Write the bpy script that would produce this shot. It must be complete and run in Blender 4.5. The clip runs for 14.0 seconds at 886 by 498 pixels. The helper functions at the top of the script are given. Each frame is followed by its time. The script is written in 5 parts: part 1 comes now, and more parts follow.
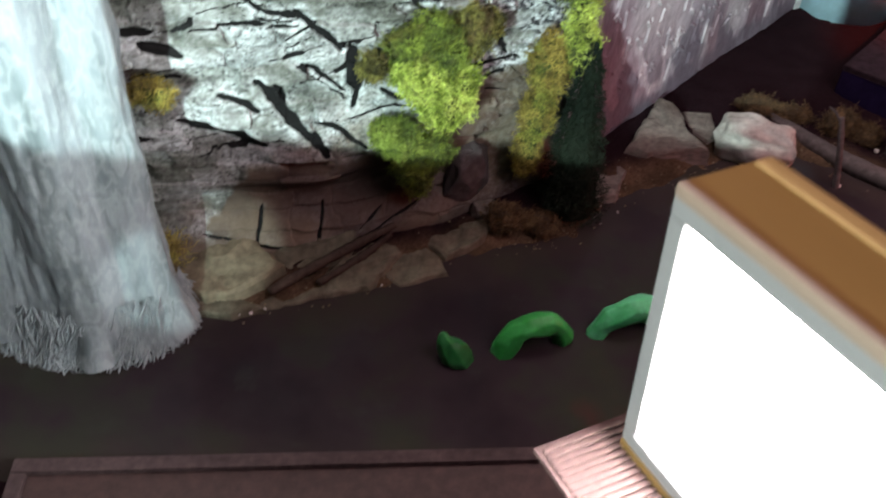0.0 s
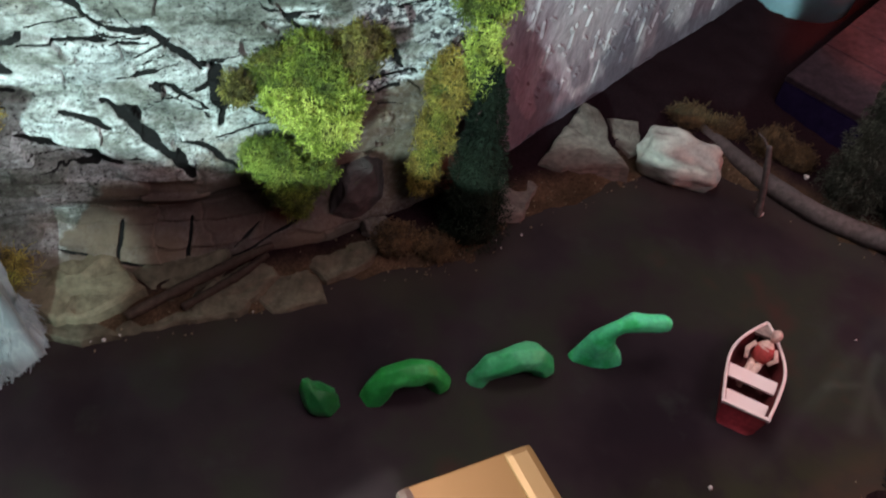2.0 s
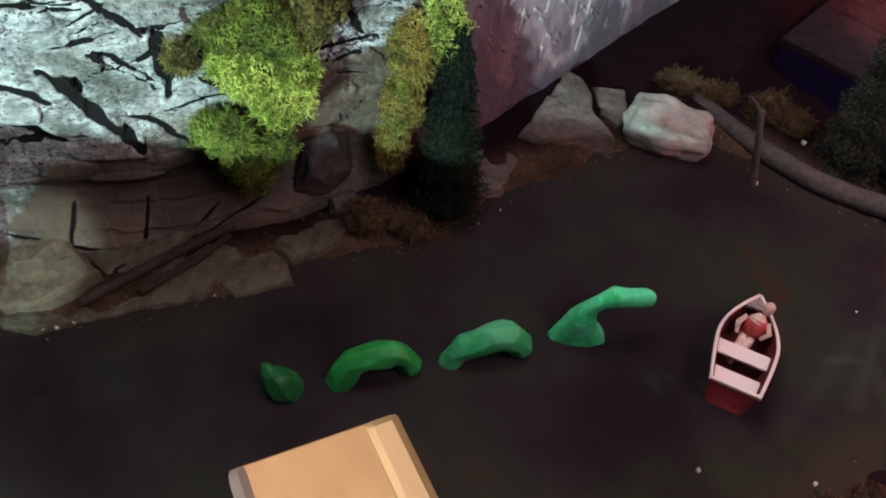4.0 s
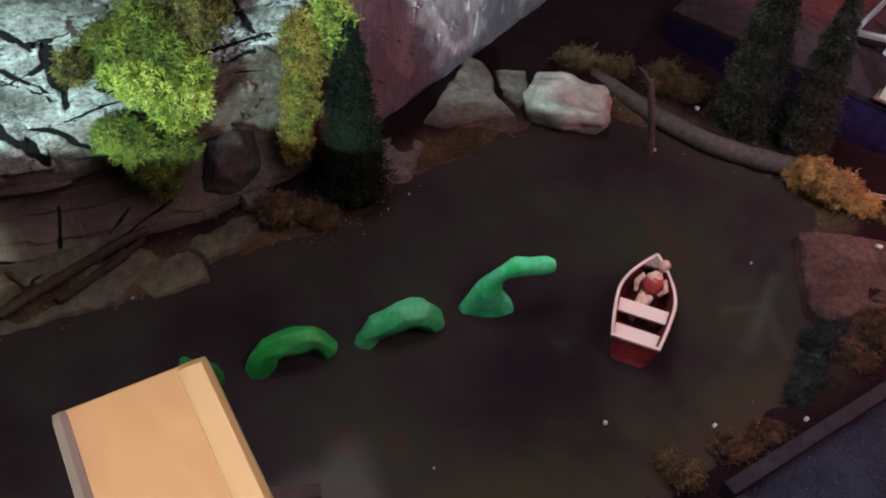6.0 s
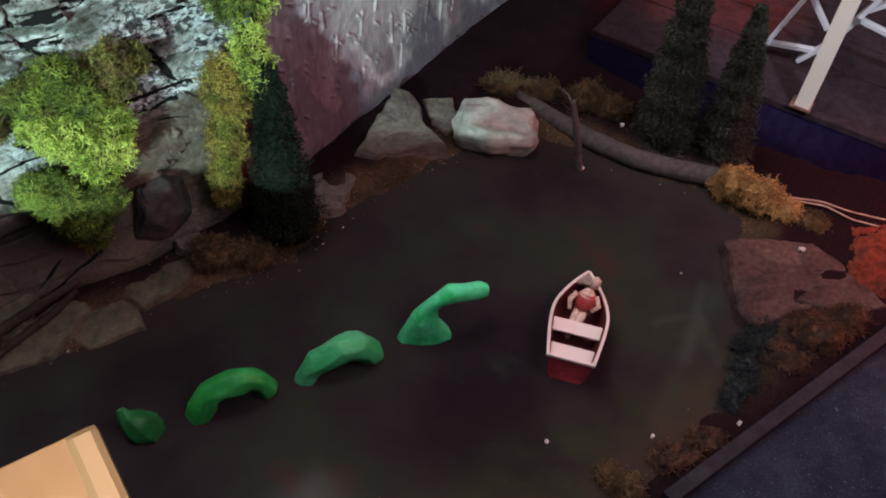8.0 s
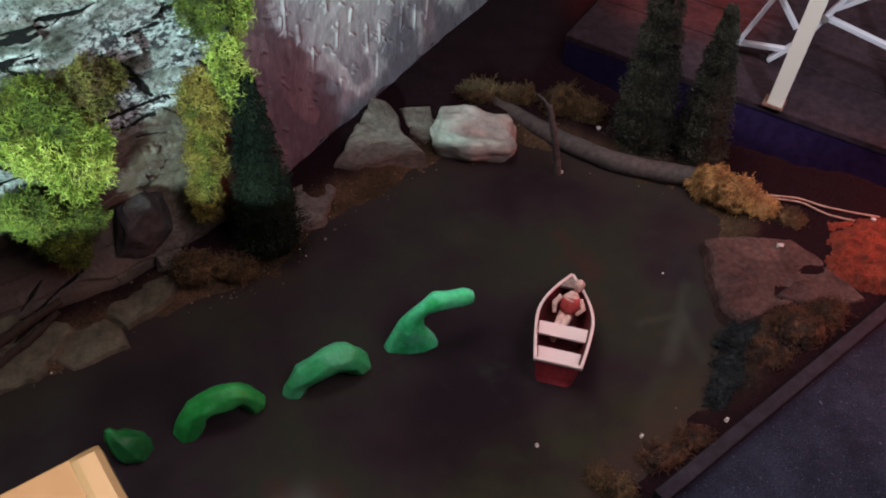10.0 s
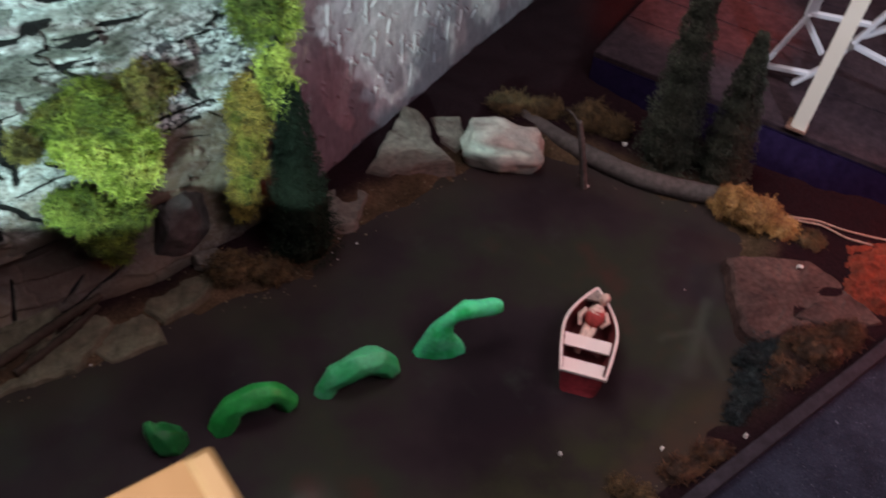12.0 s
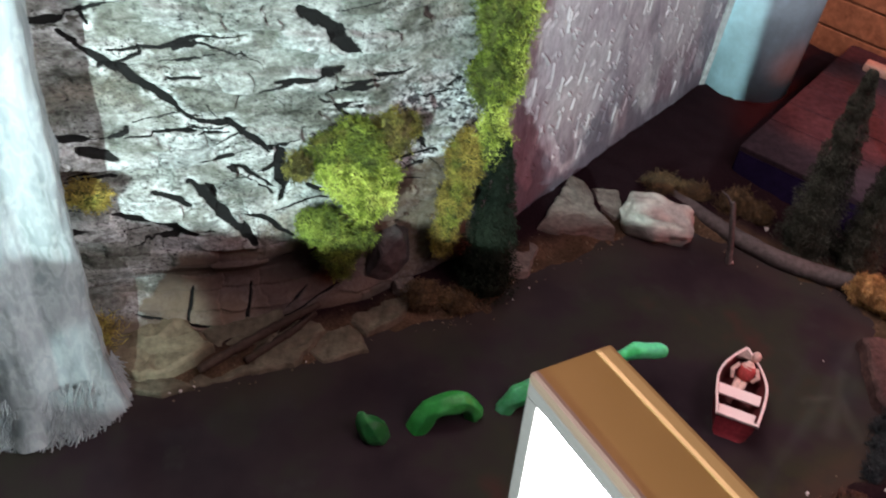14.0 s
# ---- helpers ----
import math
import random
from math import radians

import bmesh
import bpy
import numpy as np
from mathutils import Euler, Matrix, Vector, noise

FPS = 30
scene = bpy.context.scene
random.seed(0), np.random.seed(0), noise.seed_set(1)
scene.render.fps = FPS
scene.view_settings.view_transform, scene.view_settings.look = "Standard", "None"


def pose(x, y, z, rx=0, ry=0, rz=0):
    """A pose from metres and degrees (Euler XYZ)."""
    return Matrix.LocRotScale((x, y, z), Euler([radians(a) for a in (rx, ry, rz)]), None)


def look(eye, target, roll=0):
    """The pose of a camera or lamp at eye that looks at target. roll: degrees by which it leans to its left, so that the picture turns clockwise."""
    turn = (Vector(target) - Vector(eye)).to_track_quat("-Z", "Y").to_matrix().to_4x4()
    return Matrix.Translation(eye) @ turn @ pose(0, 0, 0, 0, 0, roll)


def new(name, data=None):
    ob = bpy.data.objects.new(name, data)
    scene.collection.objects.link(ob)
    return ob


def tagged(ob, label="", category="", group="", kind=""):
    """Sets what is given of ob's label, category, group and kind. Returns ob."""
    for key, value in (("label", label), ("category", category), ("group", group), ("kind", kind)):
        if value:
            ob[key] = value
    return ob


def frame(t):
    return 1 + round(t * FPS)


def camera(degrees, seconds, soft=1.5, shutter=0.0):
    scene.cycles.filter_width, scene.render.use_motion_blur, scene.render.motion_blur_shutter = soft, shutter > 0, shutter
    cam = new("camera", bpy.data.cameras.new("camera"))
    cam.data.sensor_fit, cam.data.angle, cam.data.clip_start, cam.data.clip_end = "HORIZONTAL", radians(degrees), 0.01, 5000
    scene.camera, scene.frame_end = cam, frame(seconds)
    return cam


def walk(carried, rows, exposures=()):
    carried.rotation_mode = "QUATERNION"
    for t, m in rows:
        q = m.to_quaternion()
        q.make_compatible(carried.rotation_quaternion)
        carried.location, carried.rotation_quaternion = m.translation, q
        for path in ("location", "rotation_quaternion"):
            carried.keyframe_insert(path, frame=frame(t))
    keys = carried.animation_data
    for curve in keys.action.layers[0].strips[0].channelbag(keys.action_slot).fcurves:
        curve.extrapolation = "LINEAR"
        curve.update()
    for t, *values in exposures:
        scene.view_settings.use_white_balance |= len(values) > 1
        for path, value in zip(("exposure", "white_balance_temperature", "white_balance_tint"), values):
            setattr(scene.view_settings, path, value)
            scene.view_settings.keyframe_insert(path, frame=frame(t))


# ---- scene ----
cam = camera(53.8, 14.0, soft=1.9, shutter=0.5)
PATH = [
    (0, (0.041, 0.024, 0.425), (0.075, 1.496, -0.927), 5.2),
    (0.5, (0.053, 0.052, 0.45), (0.129, 1.507, -0.92), 5.3),
    (1, (0.057, 0.108, 0.448), (0.209, 1.515, -0.965), 8.9),
    (1.5, (0.085, 0.121, 0.459), (0.266, 1.486, -0.992), 12.0),
    (2, (0.093, 0.117, 0.458), (0.209, 1.434, -1.042), 11.5),
    (2.2, (0.098, 0.124, 0.451), (0.201, 1.422, -1.067), 11.3),
    (4.5, (0.129, 0.13, 0.433), (0.205, 1.433, -1.083), 8.3),
    (5, (0.134, 0.126, 0.438), (0.251, 1.429, -1.075), 9.3),
    (5.5, (0.15, 0.118, 0.439), (0.288, 1.422, -1.072), 8.4),
    (6, (0.16, 0.109, 0.447), (0.317, 1.407, -1.067), 6.8),
    (6.5, (0.168, 0.106, 0.453), (0.345, 1.401, -1.06), 6.0),
    (7, (0.173, 0.104, 0.454), (0.366, 1.405, -1.053), 5.8),
    (7.5, (0.175, 0.108, 0.456), (0.388, 1.423, -1.036), 5.8),
    (8, (0.177, 0.108, 0.458), (0.423, 1.433, -1.02), 5.7),
    (8.5, (0.173, 0.108, 0.452), (0.434, 1.433, -1.022), 5.7),
    (9, (0.171, 0.11, 0.458), (0.459, 1.452, -0.996), 5.5),
    (11.5, (0.174, 0.104, 0.459), (0.482, 1.418, -1.018), 5.7),
    (12, (0.15, 0.105, 0.472), (0.45, 1.436, -0.99), 7.6),
    (12.5, (0.115, 0.072, 0.483), (0.345, 1.436, -0.962), 7.2),
    (13, (0.107, 0.052, 0.495), (0.306, 1.462, -0.91), 7.7),
    (13.5, (0.073, 0.034, 0.492), (0.264, 1.482, -0.874), 8.0),
    (14, (0.049, 0.024, 0.493), (0.219, 1.518, -0.826), 9.3),
]
walk(cam, [(t, look(eye, target, roll)) for t, eye, target, roll in PATH], [(0.0, 0.54, 6900, 25), (1.2, 0.38, 6700, 18), (5.0, 0.22, 6500, 15), (12.0, 0.24, 6500, 14), (13.0, 0.38, 6700, 20), (14.0, 0.52, 6900, 25)])

# ---- world, lamps ----
world = bpy.data.worlds.new("dim_room")
world.use_nodes = True
world.node_tree.nodes["Background"].inputs[0].default_value = (0.43, 0.41, 0.54, 1)
world.node_tree.nodes["Background"].inputs[1].default_value = 0.34
scene.world = world


def lamp(name, kind, m, watts, colour, **more):
    data = bpy.data.lights.new(name, kind)
    data.energy, data.color = watts, colour
    ob = new(name, data)
    ob.matrix_world = m
    return data


# cold spotlight in front of the cliff
spot = lamp("cliff_spotlight", "SPOT", look((-0.17, -0.35, 0.40), (0.056, 0.491, 0.889)), 44.0, (0.70, 1.0, 0.955))
spot.spot_size, spot.spot_blend, spot.shadow_soft_size = radians(100), 0.012, 0.005
# narrow unseen spot, added to brighten the strip at the waterfall's foot
low = lamp("foot_fill", "SPOT", look((-0.17, -0.35, 0.40), (-0.102, 0.430, 0.030)), 17.0, (0.70, 1.0, 0.955))
low.spot_size, low.spot_blend, low.shadow_soft_size = radians(5.6), 0.30, 0.005
# unseen warm area lamps, added for the room's soft overhead light
top = lamp("overhead_fill", "AREA", look((0.62, 0.10, 0.95), (0.34, 0.48, 0.0)), 3.4, (1.0, 0.80, 0.86))
top.shape, top.size = "DISK", 0.60
back = lamp("overhead_fill", "AREA", look((-0.20, 0.76, 1.32), (0.25, 0.40, 0.0)), 11.5, (1.0, 0.88, 0.85))
back.shape, back.size = "DISK", 0.90
# narrow unseen white spot, added to brighten the neighbouring scene's lattice and post
white = lamp("lattice_fill", "SPOT", look((0.50, 0.12, 0.60), (0.584, 0.65, 0.11)), 10.0, (0.80, 0.90, 1.0))
white.spot_size, white.spot_blend, white.shadow_soft_size = radians(19), 0.45, 0.01
# red lamps of the neighbouring scene
red = lamp("red_lamp", "SPOT", look((0.74, 0.47, 0.13), (0.55, 0.47, 0.0)), 1.5, (1.0, 0.085, 0.035))
red.shadow_soft_size, red.spot_size, red.spot_blend = 0.015, radians(84), 0.6
for eye, target, watts, cone in (((0.60, 0.70, 0.30), (0.540, 0.800, 0.04), 4.0, 36), ((0.82, 0.82, 0.22), (0.66, 1.00, 0.08), 5.0, 42)):
    glow = lamp("red_spotlight", "SPOT", look(eye, target), watts, (1.0, 0.13, 0.045))
    glow.shadow_soft_size, glow.spot_size, glow.spot_blend = 0.02, radians(cone), 0.4


# ---- materials ----
def nodes_of(name):
    m = bpy.data.materials.new(name)
    m.use_nodes = True
    t = m.node_tree
    return m, t, t.nodes["Principled BSDF"]


def tex_noise(t, scale, detail=6.0, rough=0.6, stretch=(1, 1, 1), turn=(0, 0, 0)):
    c = t.nodes.new("ShaderNodeTexCoord")
    mp = t.nodes.new("ShaderNodeMapping")
    mp.inputs["Scale"].default_value = stretch
    mp.inputs["Rotation"].default_value = turn
    n = t.nodes.new("ShaderNodeTexNoise")
    n.inputs["Scale"].default_value, n.inputs["Detail"].default_value, n.inputs["Roughness"].default_value = scale, detail, rough
    t.links.new(c.outputs["Object"], mp.inputs["Vector"])
    t.links.new(mp.outputs["Vector"], n.inputs["Vector"])
    return n.outputs["Fac"]


def ramp(t, fac, stops):
    r = t.nodes.new("ShaderNodeValToRGB")
    e = r.color_ramp.elements
    while len(e) < len(stops):
        e.new(0.5)
    for k, (p, c) in enumerate(stops):
        e[k].position, e[k].color = p, (*c, 1)
    t.links.new(fac, r.inputs["Fac"])
    return r.outputs["Color"]


def mixed(t, fac, a, b, mode="MIX"):
    n = t.nodes.new("ShaderNodeMix")
    n.data_type, n.blend_type = "RGBA", mode
    for sock, v in ((n.inputs["Factor"], fac), (n.inputs["A"], a), (n.inputs["B"], b)):
        if isinstance(v, (tuple, float, int)):
            sock.default_value = v if not isinstance(v, tuple) else (*v, 1)
        else:
            t.links.new(v, sock)
    return n.outputs["Result"]


def bump(t, bsdf, fac, strength=0.5, distance=0.001):
    b = t.nodes.new("ShaderNodeBump")
    b.inputs["Strength"].default_value, b.inputs["Distance"].default_value = strength, distance
    t.links.new(fac, b.inputs["Height"])
    t.links.new(b.outputs["Normal"], bsdf.inputs["Normal"])


def plain(name, dark, light, scale=120.0, rough=0.7, metal=0.0, relief=0.4, distance=0.0006, stretch=(1, 1, 1), island=0.0, gloss=0.3):
    """Two-tone surface with coarse stains and fine grain."""
    m, t, b = nodes_of(name)
    b.inputs["Specular IOR Level"].default_value = gloss
    fine = tex_noise(t, scale, 8, 0.65, stretch)
    coarse = tex_noise(t, scale * 0.13, 4, 0.55, stretch)
    col = ramp(t, coarse, [(0.3, dark), (0.7, light)])
    grain = ramp(t, fine, [(0.25, (0.45, 0.45, 0.45)), (0.75, (1.25, 1.25, 1.25))])
    col = mixed(t, 1.0, col, grain, "MULTIPLY")
    if island:
        g = t.nodes.new("ShaderNodeNewGeometry")
        col = mixed(t, 1.0, col, ramp(t, g.outputs["Random Per Island"], [(0.0, (1 - island,) * 3), (1.0, (1 + island,) * 3)]), "MULTIPLY")
    t.links.new(col, b.inputs["Base Color"])
    b.inputs["Roughness"].default_value, b.inputs["Metallic"].default_value = rough, metal
    bump(t, b, fine, relief, distance)
    return m


def attr(t, name):
    a = t.nodes.new("ShaderNodeAttribute")
    a.attribute_name = name
    return a.outputs["Fac"]


def cliff_material():
    m, t, b = nodes_of("painted_plaster_rock")
    layers = tex_noise(t, 26, 7, 0.6, (1, 1, 2.6), (0.0, 0.10, 0))
    flecks = tex_noise(t, 420, 5, 0.75, (1, 1, 1.3))
    brush = tex_noise(t, 62, 5, 0.62, (1, 1, 2.2), (0.0, 0.12, 0))
    smear = tex_noise(t, 24, 4, 0.55, (1, 1, 1.7), (0.0, 0.10, 0))
    stains = tex_noise(t, 15, 5, 0.6, (1, 1, 1.4))
    zone = tex_noise(t, 38, 4, 0.6)
    col = ramp(t, attr(t, "tone"), [(0.12, (0.095, 0.10, 0.085)), (0.30, (0.15, 0.158, 0.14)), (0.48, (0.205, 0.217, 0.20)), (0.62, (0.26, 0.275, 0.265)), (0.76, (0.40, 0.43, 0.43))])
    col = mixed(t, 1.0, col, ramp(t, layers, [(0.36, (0.60, 0.61, 0.60)), (0.48, (0.95, 0.95, 0.94)), (0.62, (1.20, 1.21, 1.21))]), "MULTIPLY")
    col = mixed(t, ramp(t, stains, [(0.54, (0, 0, 0)), (0.68, (0.45, 0.45, 0.45))]), col, (0.27, 0.21, 0.16))
    # thick white smears, dry-brushed at their edges
    white = mixed(t, 1.0, ramp(t, smear, [(0.50, (0, 0, 0)), (0.60, (1, 1, 1))]), ramp(t, brush, [(0.40, (0, 0, 0)), (0.52, (1, 1, 1))]), "MULTIPLY")
    col = mixed(t, mixed(t, 1.0, white, (0.55, 0.55, 0.55), "MULTIPLY"), col, (0.43, 0.46, 0.445))
    # dry-brushed white on the lips of the clefts
    lip = mixed(t, 1.0, attr(t, "lip"), ramp(t, tex_noise(t, 150, 5, 0.7, (1, 1, 1.5), (0.0, 0.2, 0)), [(0.42, (0, 0, 0)), (0.50, (1, 1, 1))]), "MULTIPLY")
    col = mixed(t, lip, col, (0.52, 0.555, 0.55))
    col = mixed(t, ramp(t, brush, [(0.36, (0.60, 0.60, 0.60)), (0.41, (0, 0, 0))]), col, (0.10, 0.10, 0.097))
    worn = mixed(t, ramp(t, tex_noise(t, 190, 4, 0.7, (1, 1, 1.6)), [(0.47, (0, 0, 0)), (0.53, (1, 1, 1))]), (0.07, 0.073, 0.08), (0.56, 0.59, 0.60))
    col = mixed(t, attr(t, "worn"), col, worn)
    speck = mixed(t, 1.0, ramp(t, flecks, [(0.40, (1, 1, 1)), (0.45, (0, 0, 0))]), ramp(t, zone, [(0.42, (0, 0, 0)), (0.54, (1, 1, 1))]), "MULTIPLY")
    col = mixed(t, speck, col, (0.03, 0.03, 0.03))
    # stippled paint: grey-green to bluish white dabs
    dabs = tex_noise(t, 210, 7, 0.78, (1, 1, 1.25))
    col = mixed(t, 1.0, col, ramp(t, dabs, [(0.38, (0.50, 0.52, 0.52)), (0.46, (0.86, 0.87, 0.86)), (0.53, (1.06, 1.08, 1.08)), (0.61, (1.48, 1.54, 1.57))]), "MULTIPLY")
    # brown of the foot, partly shade put into the colour
    col = mixed(t, attr(t, "brown"), col, ramp(t, stains, [(0.40, (0.070, 0.052, 0.044)), (0.62, (0.16, 0.128, 0.092))]))
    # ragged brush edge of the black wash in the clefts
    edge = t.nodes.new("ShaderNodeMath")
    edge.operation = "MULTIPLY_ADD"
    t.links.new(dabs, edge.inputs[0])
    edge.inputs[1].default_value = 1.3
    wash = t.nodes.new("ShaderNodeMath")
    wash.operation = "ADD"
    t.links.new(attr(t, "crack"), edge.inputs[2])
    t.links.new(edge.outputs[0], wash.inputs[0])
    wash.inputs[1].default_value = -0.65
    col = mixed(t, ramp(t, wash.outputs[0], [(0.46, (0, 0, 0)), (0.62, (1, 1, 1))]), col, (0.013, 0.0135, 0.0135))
    t.links.new(col, b.inputs["Base Color"])
    b.inputs["Roughness"].default_value = 0.85
    b.inputs["Specular IOR Level"].default_value = 0.08
    bump(t, b, dabs, 0.5, 0.0008)
    return m


def wall_material():
    m, t, b = nodes_of("mauve_plaster")
    soft = tex_noise(t, 14, 5, 0.6, (1, 1, 0.7))
    fine = tex_noise(t, 260, 7, 0.7, (1, 1, 0.35))
    col = ramp(t, soft, [(0.30, (0.36, 0.31, 0.36)), (0.45, (0.46, 0.415, 0.465)), (0.60, (0.54, 0.515, 0.55)), (0.78, (0.63, 0.62, 0.64))])
    drips = tex_noise(t, 250, 2, 0.5, (1, 1, 0.24), (0.0, 0.12, 0))
    col = mixed(t, ramp(t, drips, [(0.63, (0, 0, 0)), (0.67, (0.55, 0.55, 0.55))]), col, (0.80, 0.76, 0.76))
    col = mixed(t, ramp(t, drips, [(0.33, (0.35, 0.35, 0.35)), (0.38, (0, 0, 0))]), col, (0.24, 0.19, 0.23))
    col = mixed(t, attr(t, "streak"), col, (0.78, 0.76, 0.75))
    col = mixed(t, attr(t, "maroon"), col, (0.21, 0.13, 0.165))
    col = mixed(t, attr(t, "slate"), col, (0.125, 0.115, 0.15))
    col = mixed(t, 1.0, col, ramp(t, fine, [(0.3, (0.6, 0.6, 0.6)), (0.7, (1.2, 1.2, 1.2))]), "MULTIPLY")
    t.links.new(col, b.inputs["Base Color"])
    b.inputs["Roughness"].default_value = 0.8
    bump(t, b, fine, 0.4, 0.0006)
    return m


def water_material():
    m, t, b = nodes_of("dark_resin_water")
    soft = tex_noise(t, 9, 4, 0.55)
    patch = tex_noise(t, 23, 5, 0.6)
    col = ramp(t, soft, [(0.34, (0.017, 0.012, 0.0155)), (0.50, (0.027, 0.020, 0.0235)), (0.62, (0.028, 0.031, 0.0235)), (0.74, (0.052, 0.023, 0.021))])
    col = mixed(t, ramp(t, patch, [(0.58, (0, 0, 0)), (0.74, (0.5, 0.5, 0.5))]), col, (0.036, 0.040, 0.035))
    col = mixed(t, attr(t, "weed"), col, (0.066, 0.078, 0.062))
    col = mixed(t, mixed(t, 1.0, attr(t, "silt"), ramp(t, tex_noise(t, 30, 5, 0.65), [(0.36, (0.15, 0.15, 0.15)), (0.58, (1, 1, 1))]), "MULTIPLY"), col, mixed(t, attr(t, "rust"), (0.036, 0.046, 0.018), (0.085, 0.036, 0.024)))
    col = mixed(t, attr(t, "shallow"), col, (0.044, 0.035, 0.029))
    t.links.new(col, b.inputs["Base Color"])
    b.inputs["Roughness"].default_value = 0.10
    b.inputs["Specular IOR Level"].default_value = 0.06
    bump(t, b, tex_noise(t, 45, 3, 0.5), 0.12, 0.0012)
    return m


def fall_material():
    m, t, b = nodes_of("white_resin_waterfall")
    st = tex_noise(t, 60, 6, 0.6, (1.0, 1.0, 0.16))
    swirl = tex_noise(t, 80, 3, 0.55, (1, 1, 0.42), (0.0, 0.25, 0))
    col = ramp(t, st, [(0.34, (0.12, 0.15, 0.155)), (0.48, (0.19, 0.235, 0.245)), (0.62, (0.26, 0.315, 0.33))])
    # pale curls: thin bands along the level lines of the noise
    col = mixed(t, ramp(t, swirl, [(0.38, (0, 0, 0)), (0.46, (0.40, 0.40, 0.40)), (0.51, (0.12, 0.12, 0.12)), (0.55, (0.08, 0.08, 0.08)), (0.60, (0.45, 0.45, 0.45)), (0.68, (0.2, 0.2, 0.2))]), col, (0.42, 0.475, 0.48))
    t.links.new(col, b.inputs["Base Color"])
    b.inputs["Roughness"].default_value = 0.32
    b.inputs["Subsurface Weight"].default_value = 0.15
    b.inputs["Subsurface Radius"].default_value = (0.004, 0.005, 0.005)
    bump(t, b, st, 0.7, 0.002)
    return m


def glow_material():
    m, t, b = nodes_of("lit_lamp_panel")
    b.inputs["Base Color"].default_value = (0.9, 0.9, 0.9, 1)
    b.inputs["Emission Color"].default_value = (0.86, 1.0, 0.99, 1)
    b.inputs["Emission Strength"].default_value = 85.0
    return m


def asphalt_material():
    m, t, b = nodes_of("glittering_dark_asphalt")
    fine = tex_noise(t, 900, 6, 0.7)
    mid = tex_noise(t, 40, 5, 0.6)
    spark = tex_noise(t, 800, 2, 0.5)
    col = ramp(t, mid, [(0.3, (0.008, 0.012, 0.024)), (0.7, (0.030, 0.040, 0.068))])
    col = mixed(t, 1.0, col, ramp(t, fine, [(0.28, (0.3, 0.3, 0.3)), (0.72, (1.7, 1.7, 1.7))]), "MULTIPLY")
    col = mixed(t, ramp(t, spark, [(0.66, (0, 0, 0)), (0.74, (0.8, 0.8, 0.8))]), col, (0.14, 0.16, 0.22))
    col = mixed(t, ramp(t, tex_noise(t, 260, 3, 0.6), [(0.68, (0, 0, 0)), (0.75, (0.6, 0.6, 0.6))]), col, (0.15, 0.18, 0.25))
    t.links.new(col, b.inputs["Base Color"])
    b.inputs["Roughness"].default_value = 0.8
    b.inputs["Specular IOR Level"].default_value = 0.15
    bump(t, b, fine, 1.0, 0.0012)
    return m


def moss_material(name, dark, light, dry):
    """Tangled moss: deep hollows, bright tips and dry patches, at the scale of its tufts."""
    m, t, b = nodes_of(name)
    col = ramp(t, tex_noise(t, 75, 5, 0.7), [(0.36, tuple(0.55 * c for c in dark)), (0.45, dark), (0.56, light)])
    col = mixed(t, ramp(t, tex_noise(t, 48, 3, 0.6), [(0.52, (0, 0, 0)), (0.66, (0.75, 0.75, 0.75))]), col, dry)
    g = t.nodes.new("ShaderNodeNewGeometry")
    col = mixed(t, 1.0, col, ramp(t, g.outputs["Random Per Island"], [(0.0, (0.5,) * 3), (1.0, (1.5,) * 3)]), "MULTIPLY")
    t.links.new(col, b.inputs["Base Color"])
    b.inputs["Roughness"].default_value = 0.9
    return m


def wax_material(name, dark, light):
    """Slightly translucent green cast wax."""
    m, t, b = nodes_of(name)
    t.links.new(mixed(t, 1.0, ramp(t, tex_noise(t, 55, 3, 0.55), [(0.42, dark), (0.58, light)]), ramp(t, tex_noise(t, 300, 5, 0.7), [(0.3, (0.8, 0.8, 0.8)), (0.7, (1.12, 1.12, 1.12))]), "MULTIPLY"), b.inputs["Base Color"])
    b.inputs["Roughness"].default_value = 0.38
    b.inputs["Specular IOR Level"].default_value = 0.2
    b.inputs["Subsurface Weight"].default_value = 0.55
    b.inputs["Subsurface Scale"].default_value = 0.006
    b.inputs["Subsurface Radius"].default_value = (0.3, 1.0, 0.5)
    bump(t, b, tex_noise(t, 260, 4, 0.6), 0.35, 0.001)
    return m


def lacquer(name, dark, light, rough, metal):
    """Smooth painted metal with faint brushing."""
    m, t, b = nodes_of(name)
    t.links.new(ramp(t, tex_noise(t, 9, 3, 0.5), [(0.3, dark), (0.7, light)]), b.inputs["Base Color"])
    grain = tex_noise(t, 700, 4, 0.6, (0.15, 1, 1))
    t.links.new(ramp(t, grain, [(0.3, (rough * 0.85,) * 3), (0.7, (rough * 1.15,) * 3)]), b.inputs["Roughness"])
    b.inputs["Metallic"].default_value = metal
    return m


def soil_material():
    m, t, b = nodes_of("dark_soil")
    b.inputs["Specular IOR Level"].default_value = 0.03
    fine = tex_noise(t, 520, 8, 0.7)
    mid = tex_noise(t, 45, 5, 0.6)
    col = mixed(t, attr(t, "shore"), (0.017, 0.0085, 0.011), ramp(t, mid, [(0.35, (0.046, 0.032, 0.020)), (0.65, (0.105, 0.068, 0.043))]))
    col = mixed(t, 1.0, col, ramp(t, fine, [(0.28, (0.35, 0.35, 0.35)), (0.72, (1.5, 1.5, 1.5))]), "MULTIPLY")
    t.links.new(col, b.inputs["Base Color"])
    b.inputs["Roughness"].default_value = 0.95
    bump(t, b, fine, 0.9, 0.0012)
    return m


